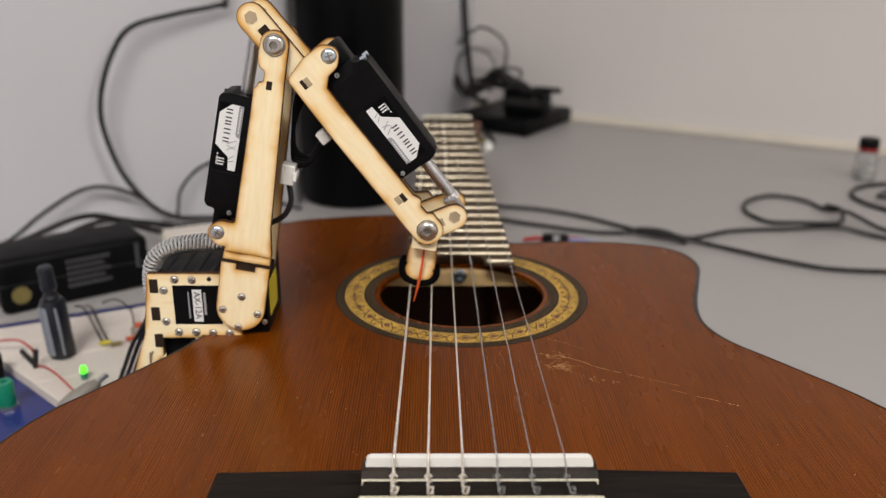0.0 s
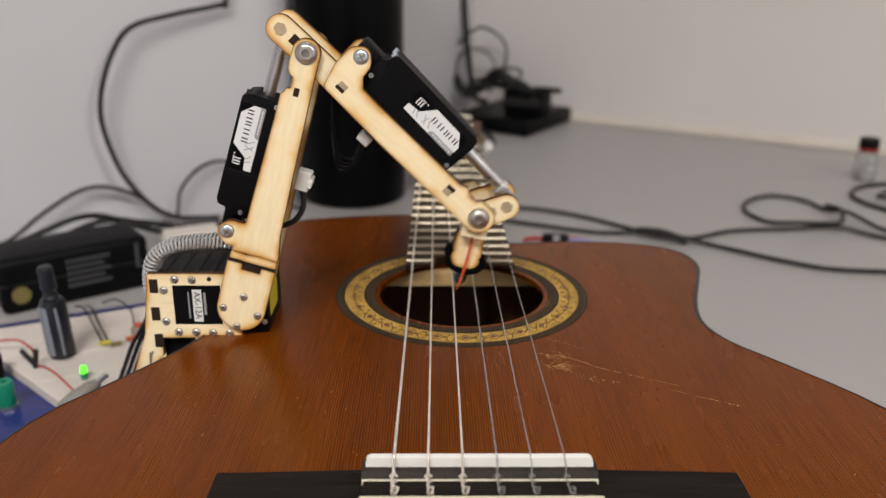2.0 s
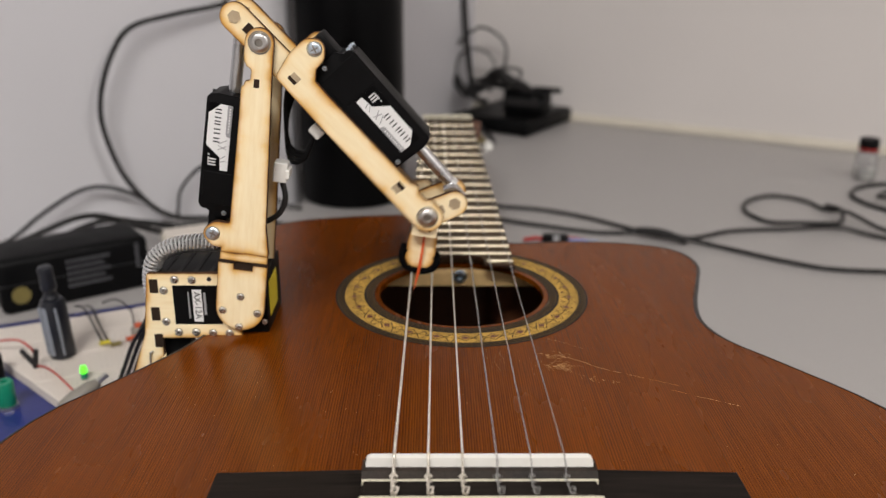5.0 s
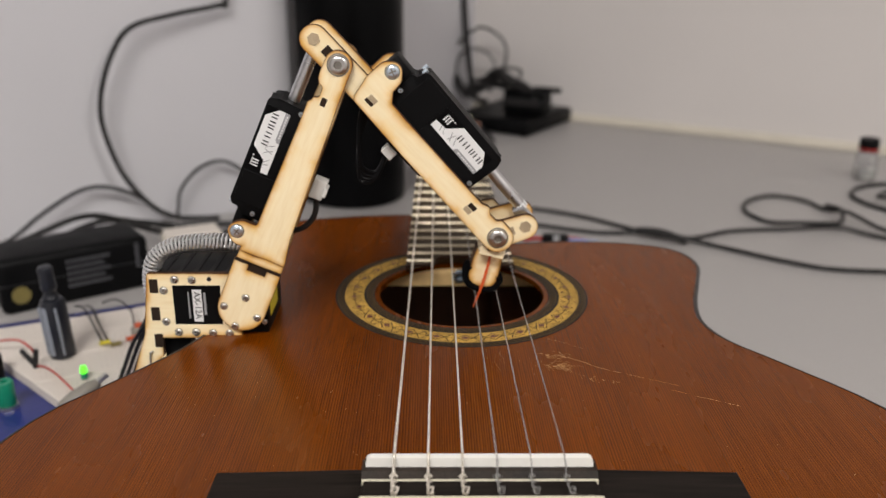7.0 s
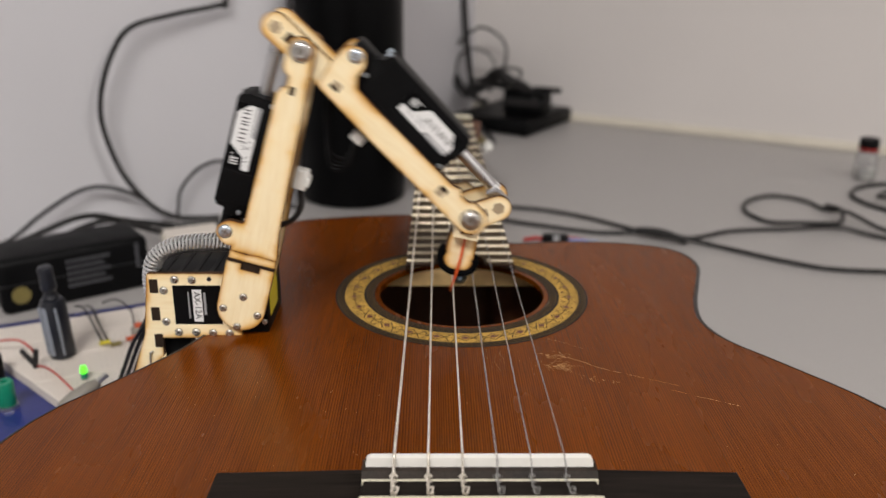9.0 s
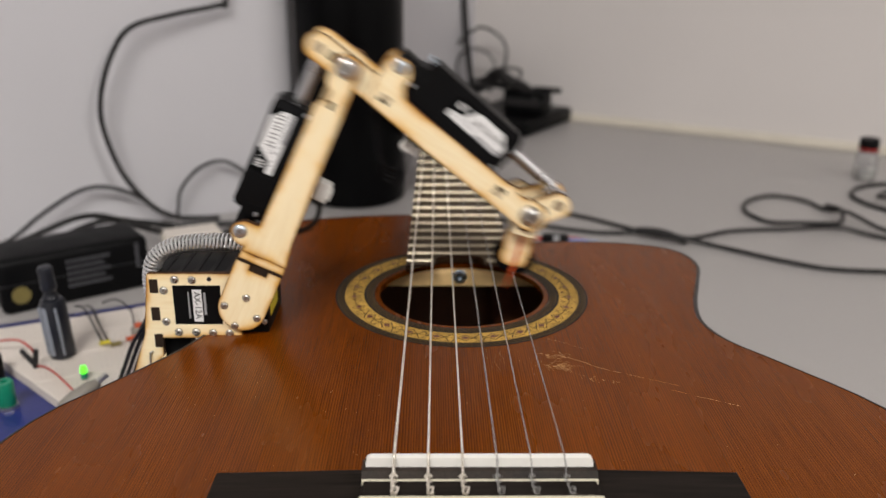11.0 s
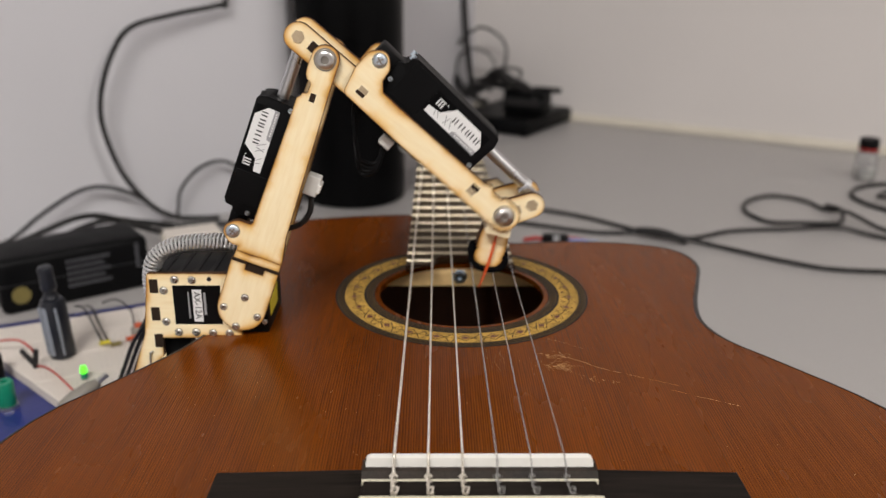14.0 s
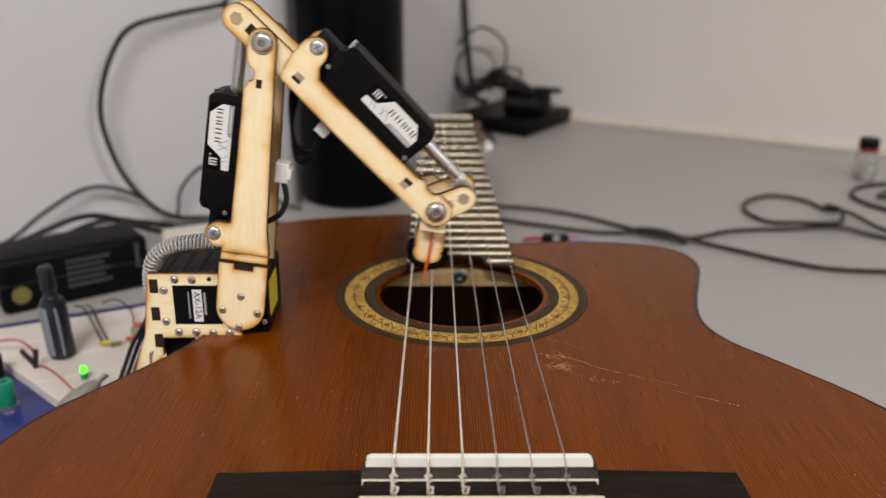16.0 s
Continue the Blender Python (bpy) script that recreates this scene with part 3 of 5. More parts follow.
    # thin skin added over the fretboard's front end to make it darker
    bm = bmesh.new()
    front = [(-wide, 0.2140)] + [(-x, y) for x, y in half[:0:-1]] + half + [(wide, 0.2140)]
    bands = [[bm.verts.new((x, (under(x, y) if z < 0.001 else y) - d, TOP + z)) for x, y in front] for d, z in ((0.0, 0.0003), (0.0005, 0.0003), (0.0005, 0.0055), (0.0005, 0.0066), (0.0, 0.0071))]
    for a, b in zip(bands, bands[1:]):
        for i in range(len(front) - 1):
            bm.faces.new((a[i], a[i + 1], b[i + 1], b[i]))
    part("end_strip", bm, M["fret_end"], fb, "dark red-brown end of the fretboard")
    spans = [(k, -1, 1) for k in range(1, 19)] + [(19, -1, -0.5), (19, 0.5, 1)]
    for k, f0, f1 in spans:
        y = SCALE_LENGTH - (SCALE_LENGTH - fret_y(k)) * 0.9945
        w = width(y) - 0.0004
        x0, x1 = f0 * w, f1 * w
        bm = bmesh.new()
        pr = [(0.0013, 0.0), (0.0011, 0.0007), (0.0005, 0.0012), (-0.0005, 0.0012), (-0.0011, 0.0007), (-0.0013, 0.0)]
        e0 = [bm.verts.new((x0, y + dy, TOP + 0.0073 + dz)) for dy, dz in pr]
        e1 = [bm.verts.new((x1, y + dy, TOP + 0.0073 + dz)) for dy, dz in pr]
        for i in range(6):
            j = (i + 1) % 6
            bm.faces.new((e0[i], e0[j], e1[j], e1[i]))
        bm.faces.new(e0)
        bm.faces.new(e1[::-1])
        part("fret", bm, M["fret"], fb, smooth=True)
    part("nut", box(-0.0258, 0.0258, SCALE_LENGTH + 0.002, SCALE_LENGTH + 0.007, TOP - 0.002, TOP + 0.0105, 0.0008), M["bone_strip"], g)
    bm = bmesh.new()
    secs = []
    for y, d in ((0.327, 0.040), (0.345, 0.024), (0.50, 0.0225), (0.66, 0.021)):
        w = width(y) - 0.0003
        secs.append([bm.verts.new((w * math.cos(t), y, TOP + 0.0002 - d * math.sin(t) ** 0.8)) for t in np.linspace(0, math.pi, 13)])
    for a, b in zip(secs, secs[1:]):
        for i in range(12):
            bm.faces.new((a[i], a[i + 1], b[i + 1], b[i]))
        bm.faces.new((a[0], a[12], b[12], b[0]))
    bm.faces.new(secs[0])
    bm.faces.new(secs[-1][::-1])
    part("neck", bm, M["mahogany"], g, smooth=True)
    tilt = Matrix.Translation((0, 0.657, TOP + 0.004)) @ pose(0, 0, 0, -14, 0, 0)
    head = part("headstock", box(-0.036, 0.036, 0.0, 0.185, -0.02, 0.0, 0.003), M["mahogany"], g, m=tilt)
    for sx in (-1, 1):
        for k in range(3):
            m = Matrix.Translation((sx * 0.036, 0.045 + 0.047 * k, -0.012)) @ pose(0, 0, 0, 0, 55 * sx, 0)
            bm = rod((0, 0, 0), (sx * 0.012, 0, 0), 0.002, 10)
            post = part("tuner_post", bm, M["brass"], head, m=m, smooth=True)
            part("tuner_button", lathe([(0.0015, 0), (0.006, 0.0015), (0.0075, 0.006), (0.006, 0.0105), (0.002, 0.012)], 16, m=Matrix.Translation((sx * 0.036 + sx * 0.006, 0.045 + 0.047 * k, -0.022)) @ pose(0, 0, 0, 0, 145 * sx, 0)), M["white_plastic"], head, smooth=True)
    # bridge
    br = part("bridge", box(-0.0415, 0.0415, -0.026, 0.0035, TOP + 0.0002, TOP + 0.0085, 0.0008), M["rosewood"], g, "dark rosewood bridge")
    for sx in (-1, 1):
        bm = bmesh.new()
        pts = [(0.0416, -0.020, 0), (0.095, -0.020, 0), (0.095, 0.0078, 0), (0.0416, 0.0078, 0)]
        lo = [bm.verts.new((sx * x, y, TOP + 0.0002)) for x, y, _ in pts]
        hi = [bm.verts.new((sx * x, y + (0.0 if y > 0 else 0), TOP + h)) for (x, y, _), h in zip(pts, (0.0055, 0.0042, 0.0042, 0.0055))]
        bm.faces.new(lo)
        bm.faces.new(hi)
        for i in range(4):
            j = (i + 1) % 4
            bm.faces.new((lo[i], lo[j], hi[j], hi[i]))
        bmesh.ops.bevel(bm, geom=bm.edges[:], offset=0.0006, segments=2, affect="EDGES", profile=0.5)
        part("wing", bm, M["rosewood"], br)
    ridge = bmesh.new()
    prof = [(0.0034, 0.0084), (0.0034, 0.0125), (-0.0036, 0.0123), (-0.0056, 0.0096)]
    e0 = [ridge.verts.new((-0.0413, y, TOP + z)) for y, z in prof]
    e1 = [ridge.verts.new((0.0413, y, TOP + z)) for y, z in prof]
    ridge.faces.new(e0)
    ridge.faces.new(e1[::-1])
    for i in range(4):
        j = (i + 1) % 4
        ridge.faces.new((e0[i], e0[j], e1[j], e1[i]))
    part("saddle_ridge", ridge, M["ridge"], br)
    # saddle with rounded upper corners
    outline = rounded([(-40, 3, 0), (40, 3, 0), (40, 16.0, 2.2), (-40, 16.0, 2.2)])
    bm = bmesh.new()
    fr = [bm.verts.new((p.x / 1000, -0.0012, TOP + p.y / 1000)) for p in outline]
    bk = [bm.verts.new((p.x / 1000, 0.0016, TOP + p.y / 1000)) for p in outline]
    bm.faces.new(fr)
    bm.faces.new(bk[::-1])
    for i in range(len(fr)):
        j = (i + 1) % len(fr)
        bm.faces.new((fr[i], fr[j], bk[j], bk[i]))
    part("saddle", bm, M["bone"], br, "white bone saddle", smooth=True)
    part("tie_block", box(-0.0405, 0.0405, -0.022, -0.0066, TOP + 0.0086, TOP + 0.0105, 0.0006), M["rosewood"], br)
    for y0, y1, z in ((-0.0065, -0.0058, 0.0107), (-0.0180, -0.0162, 0.0112)):
        part("inlay_strip", box(-0.0412, 0.0412, y0, y1, TOP + 0.0075, TOP + z, 0.0004), M["bone_strip"], br)
    # strings
    for k in range(6):
        xs, xn = -0.030 + 0.01196 * k, -0.0215 + 0.0086 * k
        rad = (0.00058, 0.00048, 0.00042)[k] if k < 3 else (0.00042, 0.00036, 0.00032)[k - 3]
        mat = M["wound"] if k < 3 else M["nylon"]
        zs = TOP + 0.0162 + rad
        zn = TOP + 0.0108
        bm = tube([(xn, SCALE_LENGTH + 0.004, zn), (xs, 0.0, zs), (xs, -0.0035, zs - 0.0012), (xs, -0.0070, TOP + 0.0118), (xs, -0.0165, TOP + 0.0122)], rad, 10, straight=True)
        ob = part("string", bm, mat, g, "silver-wound bass string" if k < 3 else "clear nylon treble string", smooth=True)
        bm = bmesh.new()
        coil = []
        for i in range(33):
            a = i / 32
            ang = a * 2 * math.pi * 3.2
            coil.append((xs + 0.0008 * math.cos(ang) + 0.0009 * a * (1 if k % 2 else 0.6), -0.0068 - 0.0106 * a, TOP + 0.0124 + 0.0008 * math.sin(ang)))
        tube(coil, rad * 0.8, 6, bm, straight=True)
        tube([(xs - 0.0013, -0.0068, TOP + 0.0120), (xs, -0.0063, TOP + 0.0129), (xs + 0.0013, -0.0070, TOP + 0.0122)], rad, 6, bm, 4)
        tube([(xs + 0.001, -0.0165, TOP + 0.0122), (xs + 0.0016, -0.0155, TOP + 0.0130), (xs + 0.0017, -0.0145, TOP + 0.0134)], rad * 0.9, 6, bm, 3)
        part("string_knot", bm, M["knot"] if k < 3 else mat, ob, smooth=True)
    # scratches in the lacquer
    rnd = random.Random(7)
    bm = bmesh.new()

    def nick(x, y, dx, dy, w):
        d = Vector((dx, dy, 0))
        s = Vector((-dy, dx, 0)).normalized() * w
        p = Vector((x, y, TOP + 0.00012))
        bm.faces.new([bm.verts.new(v) for v in (p - d * 0.5, p - s * 0.5, p + d * 0.5, p + s * 0.5)])

    def stroke(points, count, spread, width):
        line = smooth_line(points, 8)
        for i in range(count):
            f = rnd.random() * (len(line) - 1.001)
            k = int(f)
            p = line[k].lerp(line[k + 1], f - k)
            d = (line[k + 1] - line[k]).normalized() * 0.0013 * rnd.uniform(0.5, 1.4)
            nick(p.x, p.y + rnd.gauss(0, spread), d.x, d.y, width * rnd.uniform(0.5, 1.5))

    stroke([(0.0440, 0.1100, 0), (0.0540, 0.1035, 0), (0.0632, 0.0961, 0), (0.0842, 0.0852, 0), (0.0932, 0.0804, 0)], 190, 0.0002, 0.00030)
    stroke([(0.0890, 0.0765, 0), (0.1024, 0.0688, 0), (0.1148, 0.0625, 0)], 70, 0.00015, 0.00024)
    stroke([(0.0412, 0.1286, 0), (0.0490, 0.1232, 0), (0.0563, 0.1178, 0)], 26, 0.0002, 0.00018)
    stroke([(0.0400, 0.0985, 0), (0.0470, 0.0945, 0), (0.0563, 0.0865, 0), (0.0682, 0.0820, 0)], 60, 0.0012, 0.00020)
    for cx, cy, sx, sy, count in ((0.0420, 0.1095, 0.0030, 0.0018, 55), (0.0435, 0.0985, 0.0028, 0.0019, 85), (0.0425, 0.1035, 0.0035, 0.0035, 25)):
        for i in range(count):
            nick(cx + rnd.gauss(0, sx), cy + rnd.gauss(0, sy), rnd.uniform(0.0006, 0.0022), rnd.uniform(-0.0008, 0.0001), 0.0003 * rnd.uniform(0.5, 1.3))
    for i in range(60):
        nick(rnd.uniform(0.005, 0.040), rnd.uniform(0.095, 0.122), 0.0005 * rnd.uniform(0.5, 1.6), rnd.uniform(-0.0004, 0.0004), 0.0003)
    for i in range(45):
        nick(rnd.uniform(-0.15, 0.15), rnd.uniform(0.0, 0.13), 0.0005, rnd.uniform(-0.0004, 0.0004), 0.00035)
    tagged(part("scratches", bm, M["scratch"], board, "pale scratches and nail marks"), kind="stuff")


guitar()


# ---- robotic arm ----
ARM = Vector((-0.1110, 0.1300, 0.1126))     # the turning axis of the servo, at the front boards
L1, L2 = 133.9 * FIT_MM, 111.2 * FIT_MM
A1 = (40.7, 15.8)       # lower actuator's pin on the lower link
C1 = (-15.6, -0.8)      # its rod's pin on the upper link
A2 = (18.6, 16.2)       # upper actuator's pin on the upper link
C2 = (12.1, 7.8)        # its rod's pin on the finger
T = 3.0 * FIT_MM            # board thickness
GAP = 30 * FIT_MM           # front board to back board


def tab(x, z, w, h, y, parent, mat="char", turn=0):
    part("tab", box(-w / 2 * FIT_MM, w / 2 * FIT_MM, y - 0.00012, y + 0.0022, -h / 2 * FIT_MM, h / 2 * FIT_MM, 0.0001, m=Matrix.Translation((x * FIT_MM, 0, z * FIT_MM)) @ pose(0, 0, 0, 0, turn, 0)), M[mat], parent)


def actuator(parent, shift, name):
    """Linear actuator body: its pin at the origin, its rod along x."""
    y0, y1 = 5.2 * FIT_MM, 27.0 * FIT_MM
    o = rounded([(7, -15 + shift, 1.2), (60, -15 + shift, 1.0), (66, -13 + shift, 1.2), (67, 4 + shift, 1.0), (65.5, 9 + shift, 2.0), (13, 9 + shift, 1.2), (10.5, 7.5 + shift, 0.8), (10, 4 + shift, 0.8), (7, 2 + shift, 0.8)], 4)
    bm = bmesh.new()
    fr = [bm.verts.new((p.x * FIT_MM, y0, p.y * FIT_MM)) for p in o]
    bk = [bm.verts.new((p.x * FIT_MM, y1, p.y * FIT_MM)) for p in o]
    bm.faces.new(fr)
    bm.faces.new(bk[::-1])
    for i in range(len(fr)):
        j = (i + 1) % len(fr)
        bm.faces.new((fr[i], fr[j], bk[j], bk[i]))
    rim = [e for e in bm.edges if abs(e.verts[0].co.y - e.verts[1].co.y) < 1e-7]
    bmesh.ops.bevel(bm, geom=rim, offset=0.0005, segments=2, affect="EDGES", profile=0.5)
    # hinge tail, and a seam between the halves of the case
    box(-4.0 * FIT_MM, 12 * FIT_MM, y0 + 2.5 * FIT_MM, y1 - 2.5 * FIT_MM, (-4.5 + shift * 0.5) * FIT_MM, (4.5 + shift * 0.5) * FIT_MM, 0.0012, bm)
    body = part(name, bm, M["black"], parent, "black plastic linear actuator with a white label", smooth=True)
    part("case_seam", box(11 * FIT_MM, 66.3 * FIT_MM, 15.9 * FIT_MM, 16.3 * FIT_MM, (-9.1 + shift) * FIT_MM, (9.1 + shift) * FIT_MM, 0.0001), M["print_black"], body)
    # label: white field with cut corners, grey side strip, bars for the maker's lettering
    def on(pts, lift, mat, nm, label=""):
        t = bmesh.new()
        lo = [t.verts.new((x * FIT_MM, y0 + 0.0001, z * FIT_MM)) for x, z in pts]
        hi = [t.verts.new((x * FIT_MM, y0 - lift, z * FIT_MM)) for x, z in pts]
        t.faces.new(lo)
        t.faces.new(hi[::-1])
        for i in range(len(pts)):
            j = (i + 1) % len(pts)
            t.faces.new((lo[i], lo[j], hi[j], hi[i]))
        return part(nm, t, M[mat], body, label)

    def bar(x0, x1, z0, z1, mat, nm, lift=0.00016, lean=0.0):
        return on([(x0, z0), (x1, z0), (x1 + lean, z1), (x0 + lean, z1)], lift, mat, nm)

    on([(29.6, -3.4), (62.4, -3.4), (62.4, 8.4), (29.6, 8.4)], 0.00006, "gloss_black", "label_ground")
    on([(30.3, -3.0), (61.8, -3.0), (62.0, 2.6), (57.3, 7.9), (41.9, 7.9), (36.6, 1.2), (30.3, 0.5)], 0.00012, "label_white", "label", "white label with plain bars for lettering")
    on([(46.4, -3.0), (61.8, -3.0), (61.8, -0.7), (48.2, -0.7), (47.0, -1.2)], 0.00016, "label_grey", "label_strip")
    for k in range(9):
        bar(60.6 - 1.35 * k - 0.9, 60.6 - 1.35 * k, -2.2, -1.6, "label_white", "letter_bar", 0.00018)
    for x0 in (59.0, 57.4, 55.2, 53.4, 52.0, 49.6, 47.6, 45.2, 43.6):
        bar(x0, x0 + 0.65, 1.9, 4.9, "print_black", "letter_bar")
    for x0, lean in ((45.4, -2.2), (42.6, -2.4), (41.0, 1.4), (38.0, -2.2), (35.4, -1.0)):
        bar(x0 - 0.45, x0, -1.6, 2.4 if x0 > 38 else 1.0, "label_grey", "letter_bar", lean=lean)
    for x0, x1, z0, z1 in ((32.2, 32.9, 2.8, 6.6), (33.6, 34.3, 2.8, 6.6), (32.2, 36.2, 6.0, 6.6), (35.0, 35.7, 2.8, 6.6), (37.0, 37.7, 5.9, 6.6)):
        bar(x0, x1, z0, z1, "label_white", "emblem_bar", 0.00012)
    part("case_step", box(13 * FIT_MM, 29 * FIT_MM, y0 - 0.00025, y0 + 0.0003, (-11.5 + shift) * FIT_MM, (7.6 + shift) * FIT_MM, 0.0002), M["black"], body)
    c = shift
    for x, z in ((9.3, -3.4), (64.2, -7.3)):
        screw(x, z, 1.15, y0 - 0.0001, 1.0, body, "zinc")
    for yy in (9, 23):
        part("case_screw", rod((10.6 * FIT_MM, yy * FIT_MM, (6.2 + c) * FIT_MM), (10.6 * FIT_MM, yy * FIT_MM, (9.0 + c) * FIT_MM), 0.0012, 12), M["zinc"], body, smooth=True)
    return body


def actuator_rod(parent, length, shift, name):
    """The sliding rod: its eye at the origin, the rod running back along -x."""
    bm = rod((-length * FIT_MM, 16 * FIT_MM, shift * FIT_MM), (-5.0 * FIT_MM, 16 * FIT_MM, shift * FIT_MM), 3.0 * FIT_MM, 20)
    ob = part(name, bm, M["rod"], parent, "bright steel actuator rod", smooth=True)
    part("rod_eye", box(-7.0 * FIT_MM, 3.5 * FIT_MM, 12.0 * FIT_MM, 20.0 * FIT_MM, (shift * 0.5 - 3.2) * FIT_MM, (shift * 0.5 + 3.2) * FIT_MM, 0.0008), M["rod"], ob, smooth=True)
    part("rod_nut", rod((-7.4 * FIT_MM, 16 * FIT_MM, shift * FIT_MM), (-4.6 * FIT_MM, 16 * FIT_MM, shift * FIT_MM), 3.35 * FIT_MM, 6), M["label_white"], ob, "white lock nut")
    return ob


def robotic_arm():
    arm = thing("robotic_arm", "laser-cut plywood robotic arm with two black actuators plucking the strings", "robot arm", Matrix.Translation(ARM))
    ply = [M["ply"], M["edge"]]
    # --- base bracket, standing on the desk beside the guitar's waist
    f0 = 2.6 * FIT_MM
    o = rounded([(-44.6, 20.2, 1.0), (0, 20.2, 0), (0, -14.2, 0.8), (-25.0, -14.2, 0), (-40.2, -14.2, 0), (-40.2, -24, 0), (-43, -27, 0), (-43, -113, 1), (-66, -113, 1), (-58.5, -40, 8), (-48.6, -12, 6)], 5)
    base = part("base_board", plate([(p.x / 0.985, p.y / 0.985) for p in o], f0, f0 + T), ply, arm, "pale plywood base bracket with scorched edges")
    o2 = rounded([(-45.5, 19.5, 1.0), (0, 19.5, 0), (0, -14.2, 0.8), (-33.8, -14.2, 0), (-43, -27, 0), (-43, -113, 1), (-66, -113, 1), (-58.5, -40, 8), (-48.6, -12, 6)], 5)
    part("rear_board", plate([(p.x / 0.985, p.y / 0.985) for p in o2], f0 + 42 * FIT_MM, f0 + 42 * FIT_MM + T), ply, arm)
    part("foot_board", plate(rounded([(-72, -114, 1), (-30, -114, 1), (-30, -111, 0.5), (-72, -111, 0.5)]), 0, 50 * FIT_MM), ply, arm)
    part("spacer_board", box(-55 * FIT_MM, -45 * FIT_MM, f0 + T, f0 + 42 * FIT_MM, -100 * FIT_MM, -45 * FIT_MM, 0.0003), M["ply"], arm)
    # servo in its frame
    servo = part("servo", box(-44.5 * FIT_MM, 13 * FIT_MM, f0 + T + 0.0002, f0 + 41.5 * FIT_MM, -13.2 * FIT_MM, 18.6 * FIT_MM, 0.0012), M["black"], arm, "black plastic servo motor held in the bracket", smooth=True)
    part("servo_face", box(-33.2 * FIT_MM, -9.5 * FIT_MM, f0 - 0.00015, f0 + 0.0004, -6.8 * FIT_MM, 14.2 * FIT_MM, 0.0001), M["black"], servo)
    part("label", box(-23.6 * FIT_MM, -19.0 * FIT_MM, f0 - 0.0003, f0 - 0.0001, -5.3 * FIT_MM, 12.0 * FIT_MM, 0.00005), M["label_white"], servo, "white model label")
    cu = bpy.data.curves.new("model_number", "FONT")
    cu.body, cu.size, cu.extrude, cu.align_x, cu.align_y = "AX-12A", 0.0043, 0.00004, "CENTER", "CENTER"
    tmp = new("model_number", cu)
    me = bpy.data.meshes.new_from_object(tmp)
    bpy.data.objects.remove(tmp)
    txt = new("model_number", me)
    me.materials.append(M["print_black"])
    txt.parent = servo
    txt.matrix_basis = Matrix.Translation((-21.3 * FIT_MM, f0 - 0.00036, 3.6 * FIT_MM)) @ pose(0, 0, 0, 90, 0, 0) @ pose(0, 0, 0, 0, 0, -90)
    for x, h0, h1, w in ((-25.6, -3.5, 10.8, 0.7), (-17.6, -1.5, 10.4, 1.2)):
        part("letter_bar", box((x - w / 2) * FIT_MM, (x + w / 2) * FIT_MM, f0 - 0.00025, f0 - 0.0001, h0 * FIT_MM, h1 * FIT_MM), M["label_grey"], servo)
    for k in range(6):
        part("servo_rib", box((-40 + 8 * k) * FIT_MM, (-37.5 + 8 * k) * FIT_MM, 9 * FIT_MM, 40 * FIT_MM, 18.3 * FIT_MM, 18.95 * FIT_MM, 0.0003), M["black"], servo)
    part("warning_label", box(12.9 * FIT_MM, 13.25 * FIT_MM, 11 * FIT_MM, 32 * FIT_MM, -6 * FIT_MM, 13 * FIT_MM, 0.0001), M["yellow"], servo, "yellow warning label")
    for x, z in ((-31.7, 17.3), (-23.2, 17.1), (-37.6, 11.5), (-37.9, -5.4), (-32.1, -11.3), (-23.4, -11.3), (-14.9, -11.6), (-6.6, -11.8), (11.5, -5.4)):
        screw(x, z, 1.9 if x < 0 else 1.3, f0, 0.9, arm)
    part("bolt_hole", rod((-14.6 * FIT_MM, f0 - 0.0001, 17.6 * FIT_MM), (-14.6 * FIT_MM, f0 + 0.001, 17.6 * FIT_MM), 1.2 * FIT_MM, 14), M["print_black"], arm)
    for x, z in ((-42.3, 13.8), (-42.7, -1.2), (-42.5, -16.0)):
        tab(x, z, 4.3, 7.4, f0, arm)
    # black block that fills the dark opening in the bracket
    part("opening_block", box(-42 * FIT_MM, -28.6 * FIT_MM, f0 + 6 * FIT_MM, f0 + 16 * FIT_MM, -60 * FIT_MM, -13.5 * FIT_MM, 0.0006), M["black"], arm)
    part("cotter_wire", tube([(-48.0 * FIT_MM, f0 - 0.001, -36 * FIT_MM), (-47.5 * FIT_MM, f0 - 0.001, -24 * FIT_MM), (-46.6 * FIT_MM, f0 - 0.0008, -22 * FIT_MM), (-46.0 * FIT_MM, f0 + 0.001, -22.5 * FIT_MM)], 0.0005, 8), M["steel"], arm, smooth=True)
    # cable in a coiled steel spring
    path = smooth_line([(-45, 12, 2), (-46.5, 13, 12), (-45, 14, 22), (-39.5, 15, 28), (-30, 15, 31.5), (-18, 14, 33), (-6, 13, 33.5), (2, 13, 32.5)], 14)
    path = [p * FIT_MM for p in path]
    total = [0.0]
    for a, b in zip(path, path[1:]):
        total.append(total[-1] + (b - a).length)
    coil = []
    turns = 36
    for i in range(turns * 12 + 1):
        s = total[-1] * i / (turns * 12)
        j = max(0, min(len(path) - 2, int(np.searchsorted(total, s)) - 1))
        f = (s - total[j]) / max(1e-9, total[j + 1] - total[j])
        p = path[j].lerp(path[j + 1], f)
        d = (path[j + 1] - path[j]).normalized()
        side = d.cross(Vector((0, 1, 0))).normalized()
        up = side.cross(d)
        a = 2 * math.pi * i / 12
        coil.append(p + (side * math.cos(a) + up * math.sin(a)) * 4.0 * FIT_MM)
    part("cable_spring", tube(coil, 0.00074, 6, straight=True), M["spring"], arm, "coiled bright steel spring round the cable", smooth=True)
    part("spring_cable", tube(path, 0.0016, 8, straight=True), M["rubber"], arm, smooth=True)

